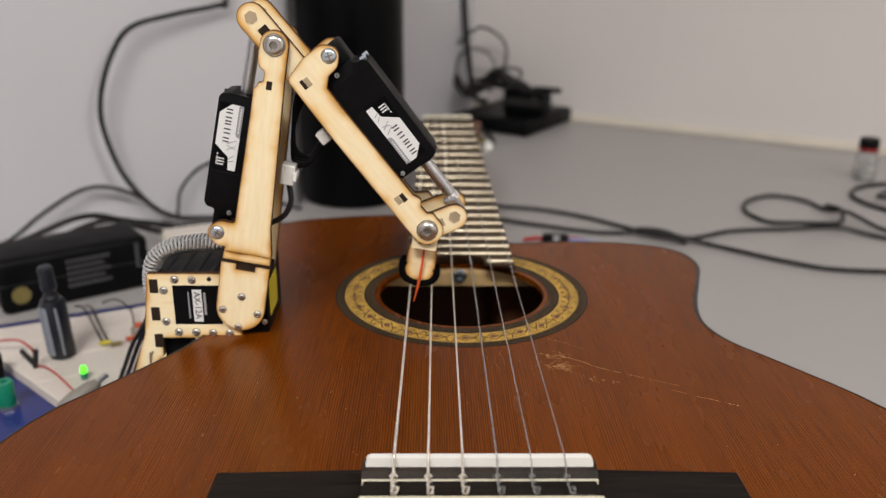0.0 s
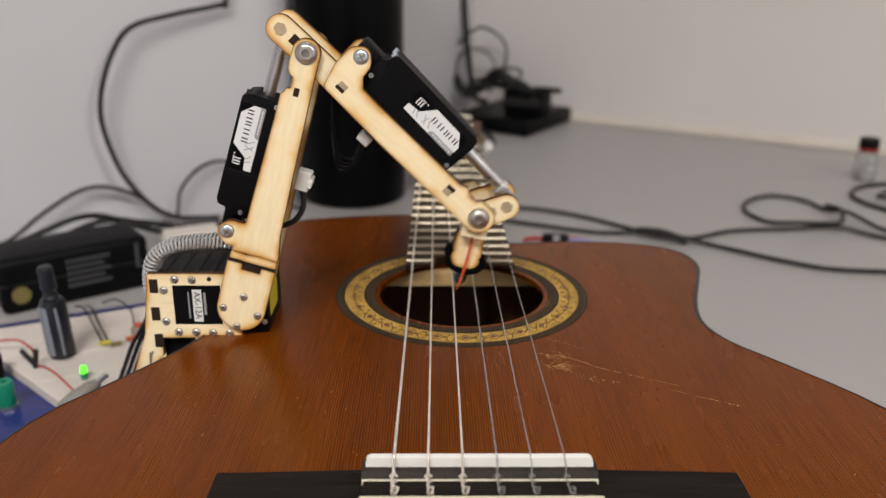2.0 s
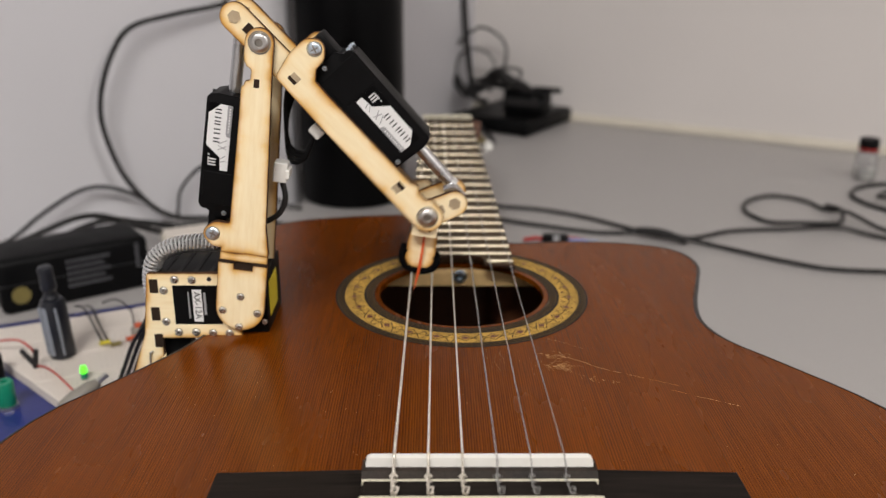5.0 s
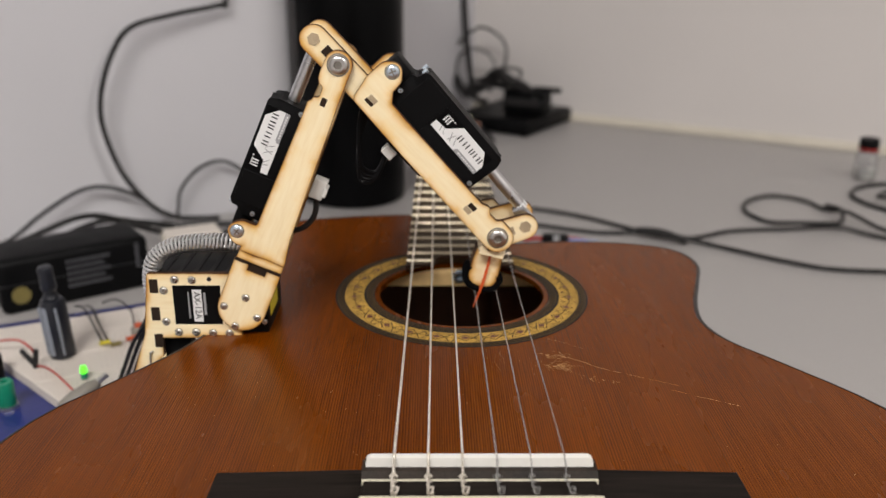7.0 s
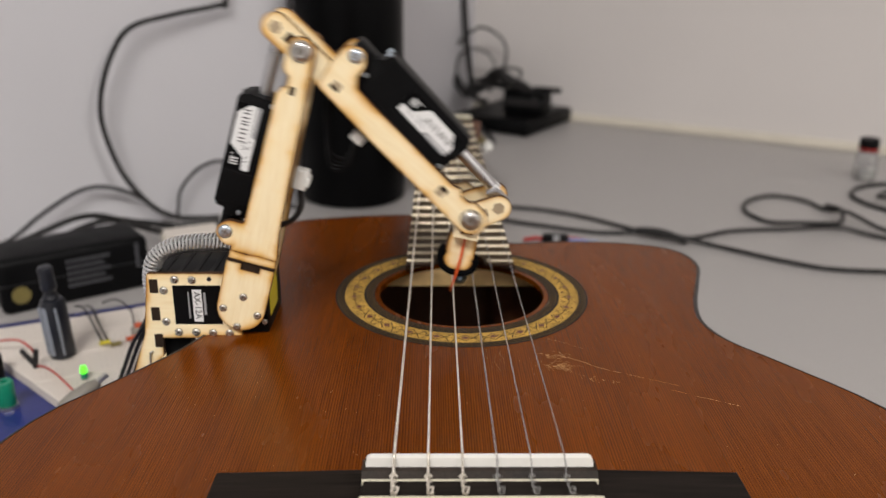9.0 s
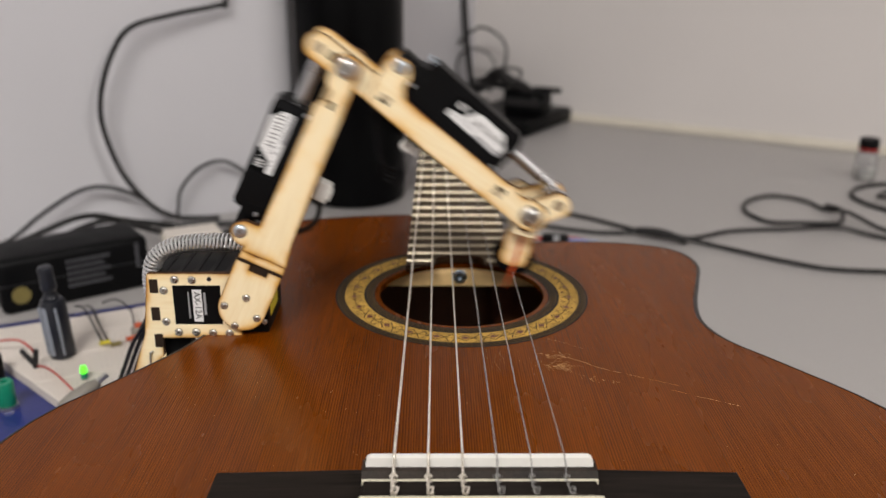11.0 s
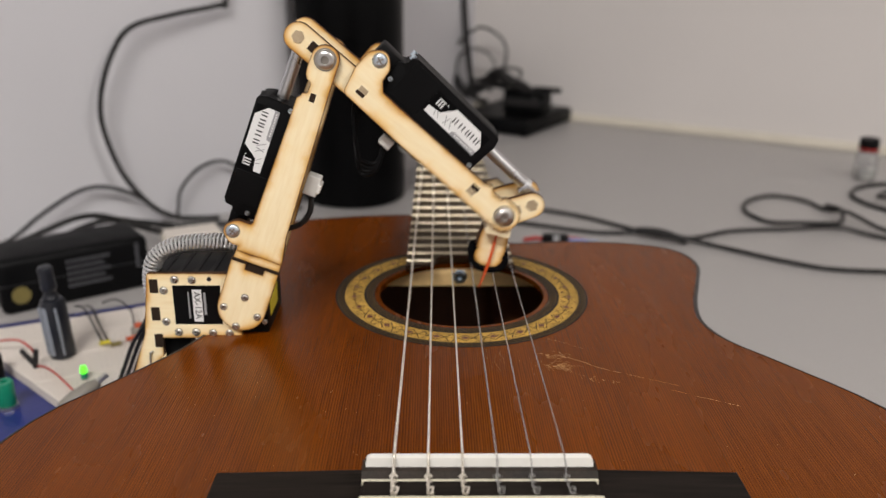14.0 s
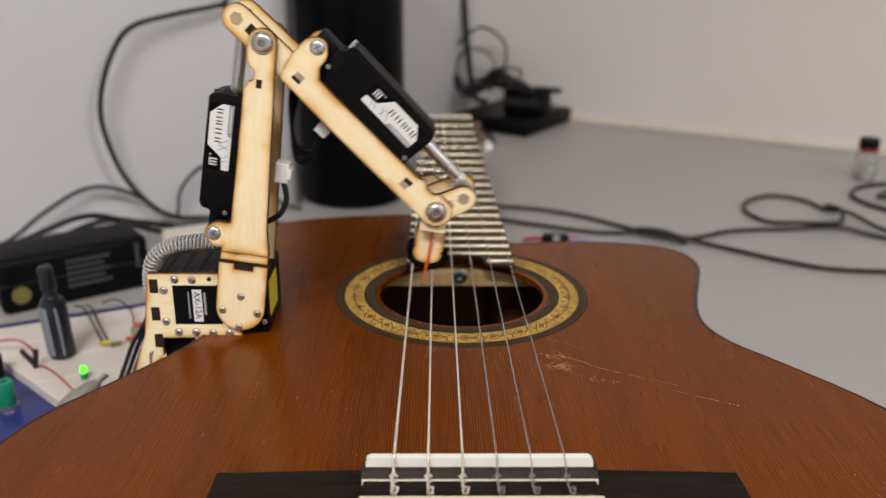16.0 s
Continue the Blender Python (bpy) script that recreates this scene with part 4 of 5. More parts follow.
    # --- lower link: turns with the servo
    low = part("lower_link", plate(rounded([(32.0, 11.6, 0.6), (34.2, 11.4, 0), (34.2, 15.8, 6), (40.7, 22.1, 6), (46.9, 15.8, 6), (46.9, 8.0, 1.2), (66, 7.6, 0), (100, 6.9, 0.5), (113.0, 6.9, 0.6), (114.4, 5.6, 0.8), (116.0, 5.2, 0.6), (116.6, 2.9, 1.4), (121.6, 2.8, 1.8), (122.6, 5.0, 1.0), (124.8, 6.2, 1.2), (128, 6.6, 4), (140.4, 6.4, 6.2), (140.4, -6.4, 6.2), (120, -6.6, 3), (46, -9.4, 8), (34, -11.4, 2), (32.0, -11.6, 0.5)], 5), 0.0, T), ply, arm, "long pale plywood lower link with scorched edges")
    part("rear_link", plate(rounded([(-6, 11, 8), (46, 9.6, 2), (120, 6.5, 4), (140.4, 6.4, 6.2), (140.4, -6.4, 6.2), (120, -6.6, 3), (46, -9.4, 8), (-6, -11, 8)], 5), GAP, GAP + T), ply, low)
    part("horn_board", plate([(v.x, v.y) for v in rounded([(-8.8, 12, 12), (27.8, 12.4, 0.4), (27.8, 4.8, 0), (23.6, 4.6, 0), (23.6, -4.4, 0), (27.8, -4.6, 0), (27.8, -11.6, 0.4), (-8.8, -12, 12)], 8)], 0.0, T * 0.9), ply, low, "round-ended plywood horn board")
    part("cross_tab", box(23.2 * FIT_MM, 27.6 * FIT_MM, 0.0008, GAP, -4.6 * FIT_MM, 4.7 * FIT_MM, 0.0002), M["char"], low)
    part("cross_board", plate(rounded([(27.9, 11.8, 0.3), (32.2, 11.6, 0.3), (31.8, 4, 0), (32.6, -2, 0), (32.0, -11.4, 0.3), (27.9, -11.5, 0.3)]), -0.00015, T * 0.7), ply, low)
    for z0, z1 in ((4.8, 12.2), (-11.5, -4.6)):
        part("cut_edge", box(26.7 * FIT_MM, 28.2 * FIT_MM, -0.0006, 0.0008, z0 * FIT_MM, z1 * FIT_MM, 0.0001), M["char"], low)
    tab(115.4, 0, 4.0, 2.6, 0, low)
    for x, z in ((9.3, 0.3), (0.9, 8.7), (1.3, -8.5), (-7.2, 0.0)):
        screw(x, z, 1.75, 0.0, 0.9, low)
    screw(A1[0], A1[1], 3.2, 0.0, 1.0, low, "zinc", "pivot_screw", hexed=False)
    screw(133.9, 0, 4.7, 0.0, 2.0, low, "steel", "pivot_screw")
    part("plug", box(67 * FIT_MM, 77 * FIT_MM, 11 * FIT_MM, 19 * FIT_MM, -15.8 * FIT_MM, -9.0 * FIT_MM, 0.0006), M["white_plastic"], low, "white wire connector")
    part("plug_latch", box(69.5 * FIT_MM, 74 * FIT_MM, 10 * FIT_MM, 20 * FIT_MM, -17.0 * FIT_MM, -15.0 * FIT_MM, 0.0004), M["white_plastic"], low)
    part("wire", tube([(66 * FIT_MM, 15 * FIT_MM, -13.5 * FIT_MM), (58 * FIT_MM, 15 * FIT_MM, -15.5 * FIT_MM), (50 * FIT_MM, 15 * FIT_MM, -13 * FIT_MM), (44 * FIT_MM, 16 * FIT_MM, -6 * FIT_MM)], 0.0014, 8), M["rubber"], low, smooth=True)

    # --- upper link: crank, long board and ear
    up = part("upper_link", plate(rounded([(15.2, -6.0, 3), (50, -7.0, 3), (104, -7.4, 4), (118.6, -7.3, 7.3), (118.6, 7.3, 7.3), (106.0, 7.4, 2), (104.5, 5.2, 1.5), (100, 5.0, 1.5), (97, 7.4, 2), (93.0, 5.6, 2), (40, 5.8, 3), (29.2, 6.2, 1.2), (25.6, 10.2, 1), (25.0, 16.2, 6), (18.6, 22.6, 6), (12.2, 16.2, 6), (12.2, 6, 3)], 5), 0.0, T), ply, arm, "long pale plywood upper link with scorched edges")
    part("rear_link", plate(rounded([(15.2, -6.0, 3), (50, -7.0, 3), (104, -7.4, 4), (118.6, -7.3, 7.3), (118.6, 7.3, 7.3), (103.0, 7.0, 2), (99.0, 1.0, 2), (40, 0.8, 3), (29.2, 3.2, 1.2), (25.0, 16.2, 6), (18.6, 22.6, 6), (12.2, 16.2, 6), (12.2, 6, 3)], 5), GAP, GAP + T), ply, up)
    crank = capsule(C1[0], C1[1], 23.0, 0.0, 6.6, 6.4)
    part("crank", plate(crank, T + 0.0002, 2 * T), ply, up, "round-ended plywood crank")
    part("rear_crank", plate(crank, GAP - T, GAP - 0.0002), ply, up)
    tab(-7.2, 0.0, 4.6, 4.6, T, up)
    tab(21.6, -1.2, 4.6, 1.8, 0, up)
    tab(21.8, 1.0, 4.4, 2.4, 0, up, "stain")
    tab(91.2, 1.1, 4.4, 2.4, 0, up)
    tab(90.8, -1.6, 4.2, 2.6, 0, up, "stain")
    part("pivot_bolt", rod((C1[0] * FIT_MM, T - 0.0002, C1[1] * FIT_MM), (C1[0] * FIT_MM, GAP, C1[1] * FIT_MM), 3.0 * FIT_MM, 6), M["stain"], up)
    screw(A2[0], A2[1], 3.2, 0.0, 1.2, up, "zinc", "pivot_screw", hexed=False)
    screw(111.2, 0, 4.7, 0.0, 2.2, up, "steel", "pivot_screw")
    part("plug", box(43.5 * FIT_MM, 50 * FIT_MM, 12 * FIT_MM, 19 * FIT_MM, -15.5 * FIT_MM, -10.5 * FIT_MM, 0.0006), M["white_plastic"], up, "white wire connector")
    part("plug_socket", box(42 * FIT_MM, 66 * FIT_MM, 14 * FIT_MM, 24 * FIT_MM, -10.5 * FIT_MM, -5 * FIT_MM, 0.0006), M["black"], up)
    for k in range(4):
        o = 1.6 * k
        part("wire", tube([((20 + o) * FIT_MM, (14 + o) * FIT_MM, -4 * FIT_MM), ((28 + o) * FIT_MM, (13 + o) * FIT_MM, (-15 - o) * FIT_MM), ((42 + o * 1.2) * FIT_MM, (14 + o) * FIT_MM, (-27 - 1.4 * o) * FIT_MM), ((50 + o * 0.5) * FIT_MM, 16 * FIT_MM, (-25 - 0.5 * o) * FIT_MM), (47 * FIT_MM, 16 * FIT_MM, -15 * FIT_MM)], 0.0010, 8), M["black"], up, smooth=True)

    # --- finger with its pick
    fin = part("finger", plate(capsule(0, 0, C2[0], C2[1], 6.8, 6.2), T + 0.0002, 2 * T), ply, arm, "plywood finger knuckle")
    part("rear_knuckle", plate(capsule(0, 0, C2[0], C2[1], 6.8, 6.2), GAP - T, GAP - 0.0002), ply, fin)
    part("pivot_bolt", rod((C2[0] * FIT_MM, T - 0.0002, C2[1] * FIT_MM), (C2[0] * FIT_MM, GAP, C2[1] * FIT_MM), 3.0 * FIT_MM, 6), M["stain"], fin)
    tab(5.6, 3.6, 4.2, 4.0, T, fin, "stain", -33)
    part("cross_board", box(-6.2 * FIT_MM, 6.0 * FIT_MM, T, GAP - T, -11.2 * FIT_MM, -5.8 * FIT_MM, 0.0003), M["ply"], fin)
    fingertip = part("fingertip", plate(rounded([(-6.6, -11, 0.6), (6.8, -11, 0.6), (7.5, -18, 3), (7.3, -27.0, 2), (4.4, -31.2, 2), (-4.4, -31.2, 2), (-7.4, -26.5, 2), (-7.3, -18, 3)]), 11.5 * FIT_MM, 21 * FIT_MM), ply, fin, "pale plywood fingertip")
    # dark slab standing for the shadow on the cross board
    part("tab_shadow", box(-3 * FIT_MM, 3 * FIT_MM, T - 0.0001, T + 0.001, -8.4 * FIT_MM, -6.6 * FIT_MM), M["edge"], fin)
    band = smooth_line([(8.0, 14, -23.6), (8.9, 14, -26.0), (6.8, 14, -30.4), (0, 14, -32.3), (-6.8, 14, -30.2), (-9.0, 14, -25.0), (-7.9, 14, -21.3)], 6)
    fuzz = bmesh.new()
    hair = random.Random(11)
    for depth in (-2.2, 0.6, 3.4):
        tube([(p + Vector((0, depth, 0))) * FIT_MM for p in band], 0.0017, 10, fuzz, straight=True)
    for i in range(900):
        p = band[hair.randrange(len(band))] + Vector((hair.uniform(-0.6, 0.6), hair.uniform(-3.0, 4.0), hair.uniform(-0.6, 0.6)))
        d = Vector((hair.gauss(0, 1), hair.gauss(0, 1), hair.gauss(0, 1))).normalized() * hair.uniform(1.8, 3.0)
        e = Vector((hair.uniform(-0.25, 0.25), 0, hair.uniform(-0.25, 0.25)))
        fuzz.faces.new([fuzz.verts.new(v * FIT_MM) for v in (p - e, p + e, p + d)])
    part("felt_sleeve", fuzz, M["felt"], fin, "fuzzy black felt sleeve round the fingertip", smooth=True)
    bm = bmesh.new()
    rows = []
    for i in range(13):
        a = i / 12
        z = -10.5 - 32.2 * a
        w = 0.55 + 0.3 * a - (0.65 * max(0, a - 0.6) / 0.4)
        x = 0.3 - 1.1 * a + 0.9 * math.sin(a * 2.6)
        rows.append([bm.verts.new((xx * FIT_MM, yy * FIT_MM, z * FIT_MM)) for xx, yy in ((x - w, 8.3 + 3 * a * a), (x + w, 8.3 + 3 * a * a), (x + w, 9.2 + 3 * a * a), (x - w, 9.2 + 3 * a * a))])
    for a, b in zip(rows, rows[1:]):
        for k in range(4):
            j = (k + 1) % 4
            bm.faces.new((a[k], a[j], b[j], b[k]))
    bm.faces.new(rows[0])
    bm.faces.new(rows[-1][::-1])
    part("pick", bm, M["orange"], fin, "orange plastic pick")

    act_low = actuator(arm, 0.3, "lower_actuator")
    act_up = actuator(arm, 3.0, "upper_actuator")
    rod_low = actuator_rod(arm, 58, -1.0, "lower_actuator_rod")
    rod_up = actuator_rod(arm, 58, 3.4, "upper_actuator_rod")
    return low, up, fin, act_low, act_up, rod_low, rod_up


ARM_PARTS = robotic_arm()

# ---- things ----
def cable(name, points, r, label, category="cable", mat="rubber", group="", segs=8, steps=8):
    ob = part(name, tube(points, r, segs, steps=steps), M[mat], smooth=True)
    return tagged(ob, label, category, group)


def black_cylinder():
    t = thing("cylinder_speaker", "tall plain black cylindrical speaker standing on the desk", "speaker", Matrix.Translation((-0.1080, 0.7285, 0.0)))
    part("body", lathe([(0.0535, 0.0), (0.0585, 0.0025), (0.0600, 0.007), (0.0600, 0.425), (0.0575, 0.432), (0.048, 0.434)], 64), M["gloss_black"], t, smooth=True)
    part("grille", lathe([(0.046, 0.4342), (0.044, 0.437), (0.001, 0.437)], 48), M["black"], t, smooth=True)


def power_brick():
    m = Matrix.Translation((-0.2590, 0.4430, 0.0)) @ pose(0, 0, 0, 0, 0, 35)
    t = thing("power_brick", "long black plastic power supply brick on the desk", "power supply", m)
    body = part("case", box(-0.119, 0.0, 0.0, 0.055, 0.0, 0.0465, 0.006, segs=3), M["black"], t, smooth=True)
    part("seam", box(-0.1188, -0.0002, -0.0002, 0.0552, 0.0245, 0.0255), M["print_black"], body)
    for k in range(5):
        part("print_bar", box(-0.068, -0.033 - 0.005 * (k % 2), -0.0003, 0.0001, 0.0350 - 0.0052 * k, 0.0378 - 0.0052 * k), M["faint_print"], body)
    part("print_bar", box(-0.012, -0.009, -0.0003, 0.0001, 0.02, 0.042), M["faint_print"], body)
    part("seal", rod((-0.104, -0.0006, 0.016), (-0.104, 0.0002, 0.016), 0.0072, 20), M["brass"], body, "round brass-coloured seal")


def trainer_board():
    m = Matrix.Translation((-0.2433, 0.3663, 0.0)) @ pose(0, 0, 0, 0, 0, 24)
    t = thing("trainer_board", "blue plastic electronics trainer board on the desk", "circuit board", m)
    part("base", box(-0.20, 0.115, -0.235, 0.0, 0.0, 0.018, 0.003), M["blue"], t, smooth=True)
    b = thing("breadboard", "cream solderless breadboard lying on the blue board", "breadboard", Matrix.Translation((-0.2433, 0.3663, 0.018)) @ pose(0, 0, 0, 0, 0, 24))
    def left(y):
        """The breadboard's left edge, set at a slant to the blue board to fit the camera's view."""
        return -0.0975 + (-0.0790 - y) * 0.438

    for k in range(4):
        y0 = -0.059 - 0.0325 * k
        o = [(left(y0), y0), (0.105, y0), (0.105, y0 + 0.0319), (left(y0 + 0.0319), y0 + 0.0319)]
        bm = bmesh.new()
        lo = [bm.verts.new((x, y, 0.0)) for x, y in o]
        hi = [bm.verts.new((x, y, 0.007)) for x, y in o]
        bm.faces.new(lo)
        bm.faces.new(hi[::-1])
        for i in range(4):
            bm.faces.new((lo[i], lo[(i + 1) % 4], hi[(i + 1) % 4], hi[i]))
        bmesh.ops.bevel(bm, geom=bm.edges[:], offset=0.0006, segments=2, affect="EDGES", profile=0.5)
        strip = part("terminal_strip", bm, M["breadboard"], b)
        holes = bmesh.new()
        start = left(y0)
        for i in range(int((0.100 - start) / 0.0033)):
            for j in range(5):
                x, y = start + 0.004 + 0.0033 * i, y0 + 0.006 + 0.0045 * j
                holes.faces.new([holes.verts.new((x + dx, y + dy, 0.00708)) for dx, dy in ((-0.0003, -0.0003), (0.0003, -0.0003), (0.0003, 0.0003), (-0.0003, 0.0003))])
        tagged(part("perforation", holes, M["croc"], strip), kind="stuff")


def bench_bits():
    z = 0.0252
    # audio plug standing on the breadboard
    m = Matrix.Translation((-0.2605, 0.2595, z)) @ pose(0, 0, 0, 3, -2, 0) @ Matrix.Diagonal((0.80, 0.80, 1.06, 1))
    t = thing("audio_plug", "dark grey audio plug standing upright on the breadboard", "plug", m)
    part("barrel", lathe([(0.0085, 0.0), (0.0102, 0.001), (0.0102, 0.036), (0.0085, 0.039), (0.006, 0.0395)], 28), M["cap"], t, smooth=True)
    for x0, x1, y0 in ((-0.0098, -0.0062, -0.0070), (-0.0056, -0.0012, -0.0106), (0.0040, 0.0064, -0.0094)):
        part("grip", box(x0, x1, y0, 0.0, 0.003, 0.0360, 0.0012, segs=2), M["cap_grey"], t, "lighter grey side", smooth=True)
    part("strain_relief", lathe([(0.0060, 0.039), (0.0064, 0.0405), (0.0048, 0.0425), (0.0046, 0.0440), (0.0060, 0.0460), (0.0064, 0.0475), (0.0058, 0.0490), (0.0062, 0.0510), (0.0057, 0.0530), (0.0060, 0.0590), (0.0050, 0.0605), (0.003, 0.061)], 20), M["cap"], t, smooth=True)
    # green light
    t = thing("green_led", "small green indicator light glowing on the breadboard", "led", Matrix.Translation((-0.2345, 0.2270, z)) @ Matrix.Scale(0.72, 4))
    part("lens", lathe([(0.0026, 0.0055), (0.0029, 0.006), (0.0029, 0.0095), (0.0024, 0.0115), (0.001, 0.0125)], 18), M["led"], t, smooth=True)
    part("collar", lathe([(0.0027, 0.0), (0.0031, 0.0005), (0.0031, 0.0054)], 18), M["green"], t, smooth=True)
    # clip
    t = thing("crocodile_clip", "grey sleeved crocodile clip lying against the breadboard", "clip", Matrix.Translation((-0.2270, 0.2000, 0.027)) @ pose(0, 0, 0, 0, -28, 40))
    part("sleeve", lathe([(0.003, -0.014), (0.0058, -0.011), (0.0064, -0.002), (0.0045, 0.009), (0.0028, 0.013)], 18, m=pose(0, 0, 0, 0, 90, 0)), M["croc"], t, smooth=True)
    part("jaw", box(0.012, 0.020, -0.0016, 0.0016, -0.0012, 0.0012, 0.0004), M["steel"], t)
    # binding posts
    for x, y in ((-0.2725, 0.2030),):
        t = thing("binding_post", "green plastic binding post screwed to the blue board", "binding post", Matrix.Translation((x, y, 0.018)) @ Matrix.Diagonal((0.76, 0.76, 0.84, 1)))
        part("cap", lathe([(0.0064, 0.003), (0.0071, 0.004), (0.0071, 0.020), (0.0062, 0.0215), (0.003, 0.0215), (0.003, 0.0185), (0.001, 0.0185)], 24), M["green"], t, smooth=True)
        part("washer", lathe([(0.008, 0.0), (0.008, 0.003), (0.004, 0.003)], 24), M["steel"], t, smooth=True)
    t = thing("black_binding_post", "black plastic binding post on the blue board", "binding post", Matrix.Translation((-0.294, 0.231, 0.018)))
    part("cap", lathe([(0.0064, 0.003), (0.0071, 0.004), (0.0071, 0.020), (0.0062, 0.0215), (0.001, 0.0215)], 24), M["black"], t, smooth=True)
    part("washer", lathe([(0.008, 0.0), (0.008, 0.003), (0.004, 0.003)], 24), M["steel"], t, smooth=True)
    # jumper wires and small components
    cable("jumper_wire", [(-0.320, 0.268, z + 0.004), (-0.302, 0.262, z + 0.009), (-0.289, 0.259, z + 0.011), (-0.279, 0.254, z + 0.008), (-0.2790, 0.2590, z)], 0.0007, "thin red jumper wire over the breadboard", "wire", "red_wire", "jumper wires")
    cable("jumper_wire", [(-0.270, 0.242, z + 0.001), (-0.262, 0.236, z + 0.003), (-0.250, 0.224, z + 0.004), (-0.236, 0.212, z)], 0.0006, "thin red jumper wire over the breadboard", "wire", "red_wire", "jumper wires")
    cable("jumper_plug", [(-0.274, 0.246, z), (-0.282, 0.252, z + 0.004), (-0.285, 0.254, z + 0.006)], 0.0017, "black jumper plug pushed into the breadboard", "plug", "rubber", "jumper plugs")
    cable("jumper_plug", [(-0.2715, 0.2415, z), (-0.2705, 0.2425, z + 0.008), (-0.270, 0.243, z + 0.012)], 0.0017, "black jumper plug pushed into the breadboard", "plug", "rubber", "jumper plugs")
    for k in range(2):
        cable("component_lead", [(-0.288 + 0.008 * k, 0.350, z - 0.004), (-0.268 + 0.006 * k, 0.318, z + 0.008), (-0.250 + 0.004 * k, 0.290, z + 0.005), (-0.240 + 0.004 * k, 0.276, z)], 0.0007, "thin dark lead bridging the breadboard", "wire", "rubber", "component leads")
    cable("component_lead", [(-0.268, 0.352, z - 0.002), (-0.248, 0.330, z + 0.010), (-0.232, 0.312, z + 0.008), (-0.224, 0.292, z + 0.002)], 0.0006, "thin dark lead bridging the breadboard", "wire", "rubber", "component leads")
    for x, y, mat, label in ((-0.2380, 0.274, "yellow", "yellow"), (-0.2300, 0.272, "brass", "tan"), (-0.2225, 0.281, "orange", "orange")):
        t = thing("resistor", label + " banded resistor on the breadboard", "resistor", Matrix.Translation((x, y, z + 0.0022)) @ pose(0, 0, 0, 0, 0, 30), "resistors")
        part("body", lathe([(0.001, -0.0035), (0.0018, -0.003), (0.0014, -0.0015), (0.0014, 0.0015), (0.0018, 0.003), (0.001, 0.0035)], 14, m=pose(0, 0, 0, 0, 90, 0)), M[mat], t, smooth=True)
        part("lead", rod((-0.007, 0, 0), (0.007, 0, 0), 0.0003, 8), M["steel"], t)
    t = thing("potentiometer", "small round grey trimmer with an orange top", "potentiometer", Matrix.Translation((-0.2200, 0.290, z)))
    part("body", lathe([(0.005, 0.0), (0.0052, 0.0005), (0.0052, 0.006), (0.0045, 0.007)], 20), M["croc"], t, smooth=True)
    part("knob", lathe([(0.0026, 0.0071), (0.0026, 0.009), (0.001, 0.009)], 16), M["orange"], t, smooth=True)
    # leads that run from the board up to the arm's bracket
    for k in range(4):
        o = 0.0035 * k
        cable("servo_lead", [(-0.2080 + o, 0.215, 0.030), (-0.2000 + o, 0.208, 0.046), (-0.1930 + o, 0.202, 0.060), (-0.1840 + 0.8 * o, 0.196, 0.074), (-0.1760 + 0.5 * o, 0.185, 0.086)], 0.0013, "thin black servo lead hanging beside the bracket", "wire", "rubber", "servo leads")


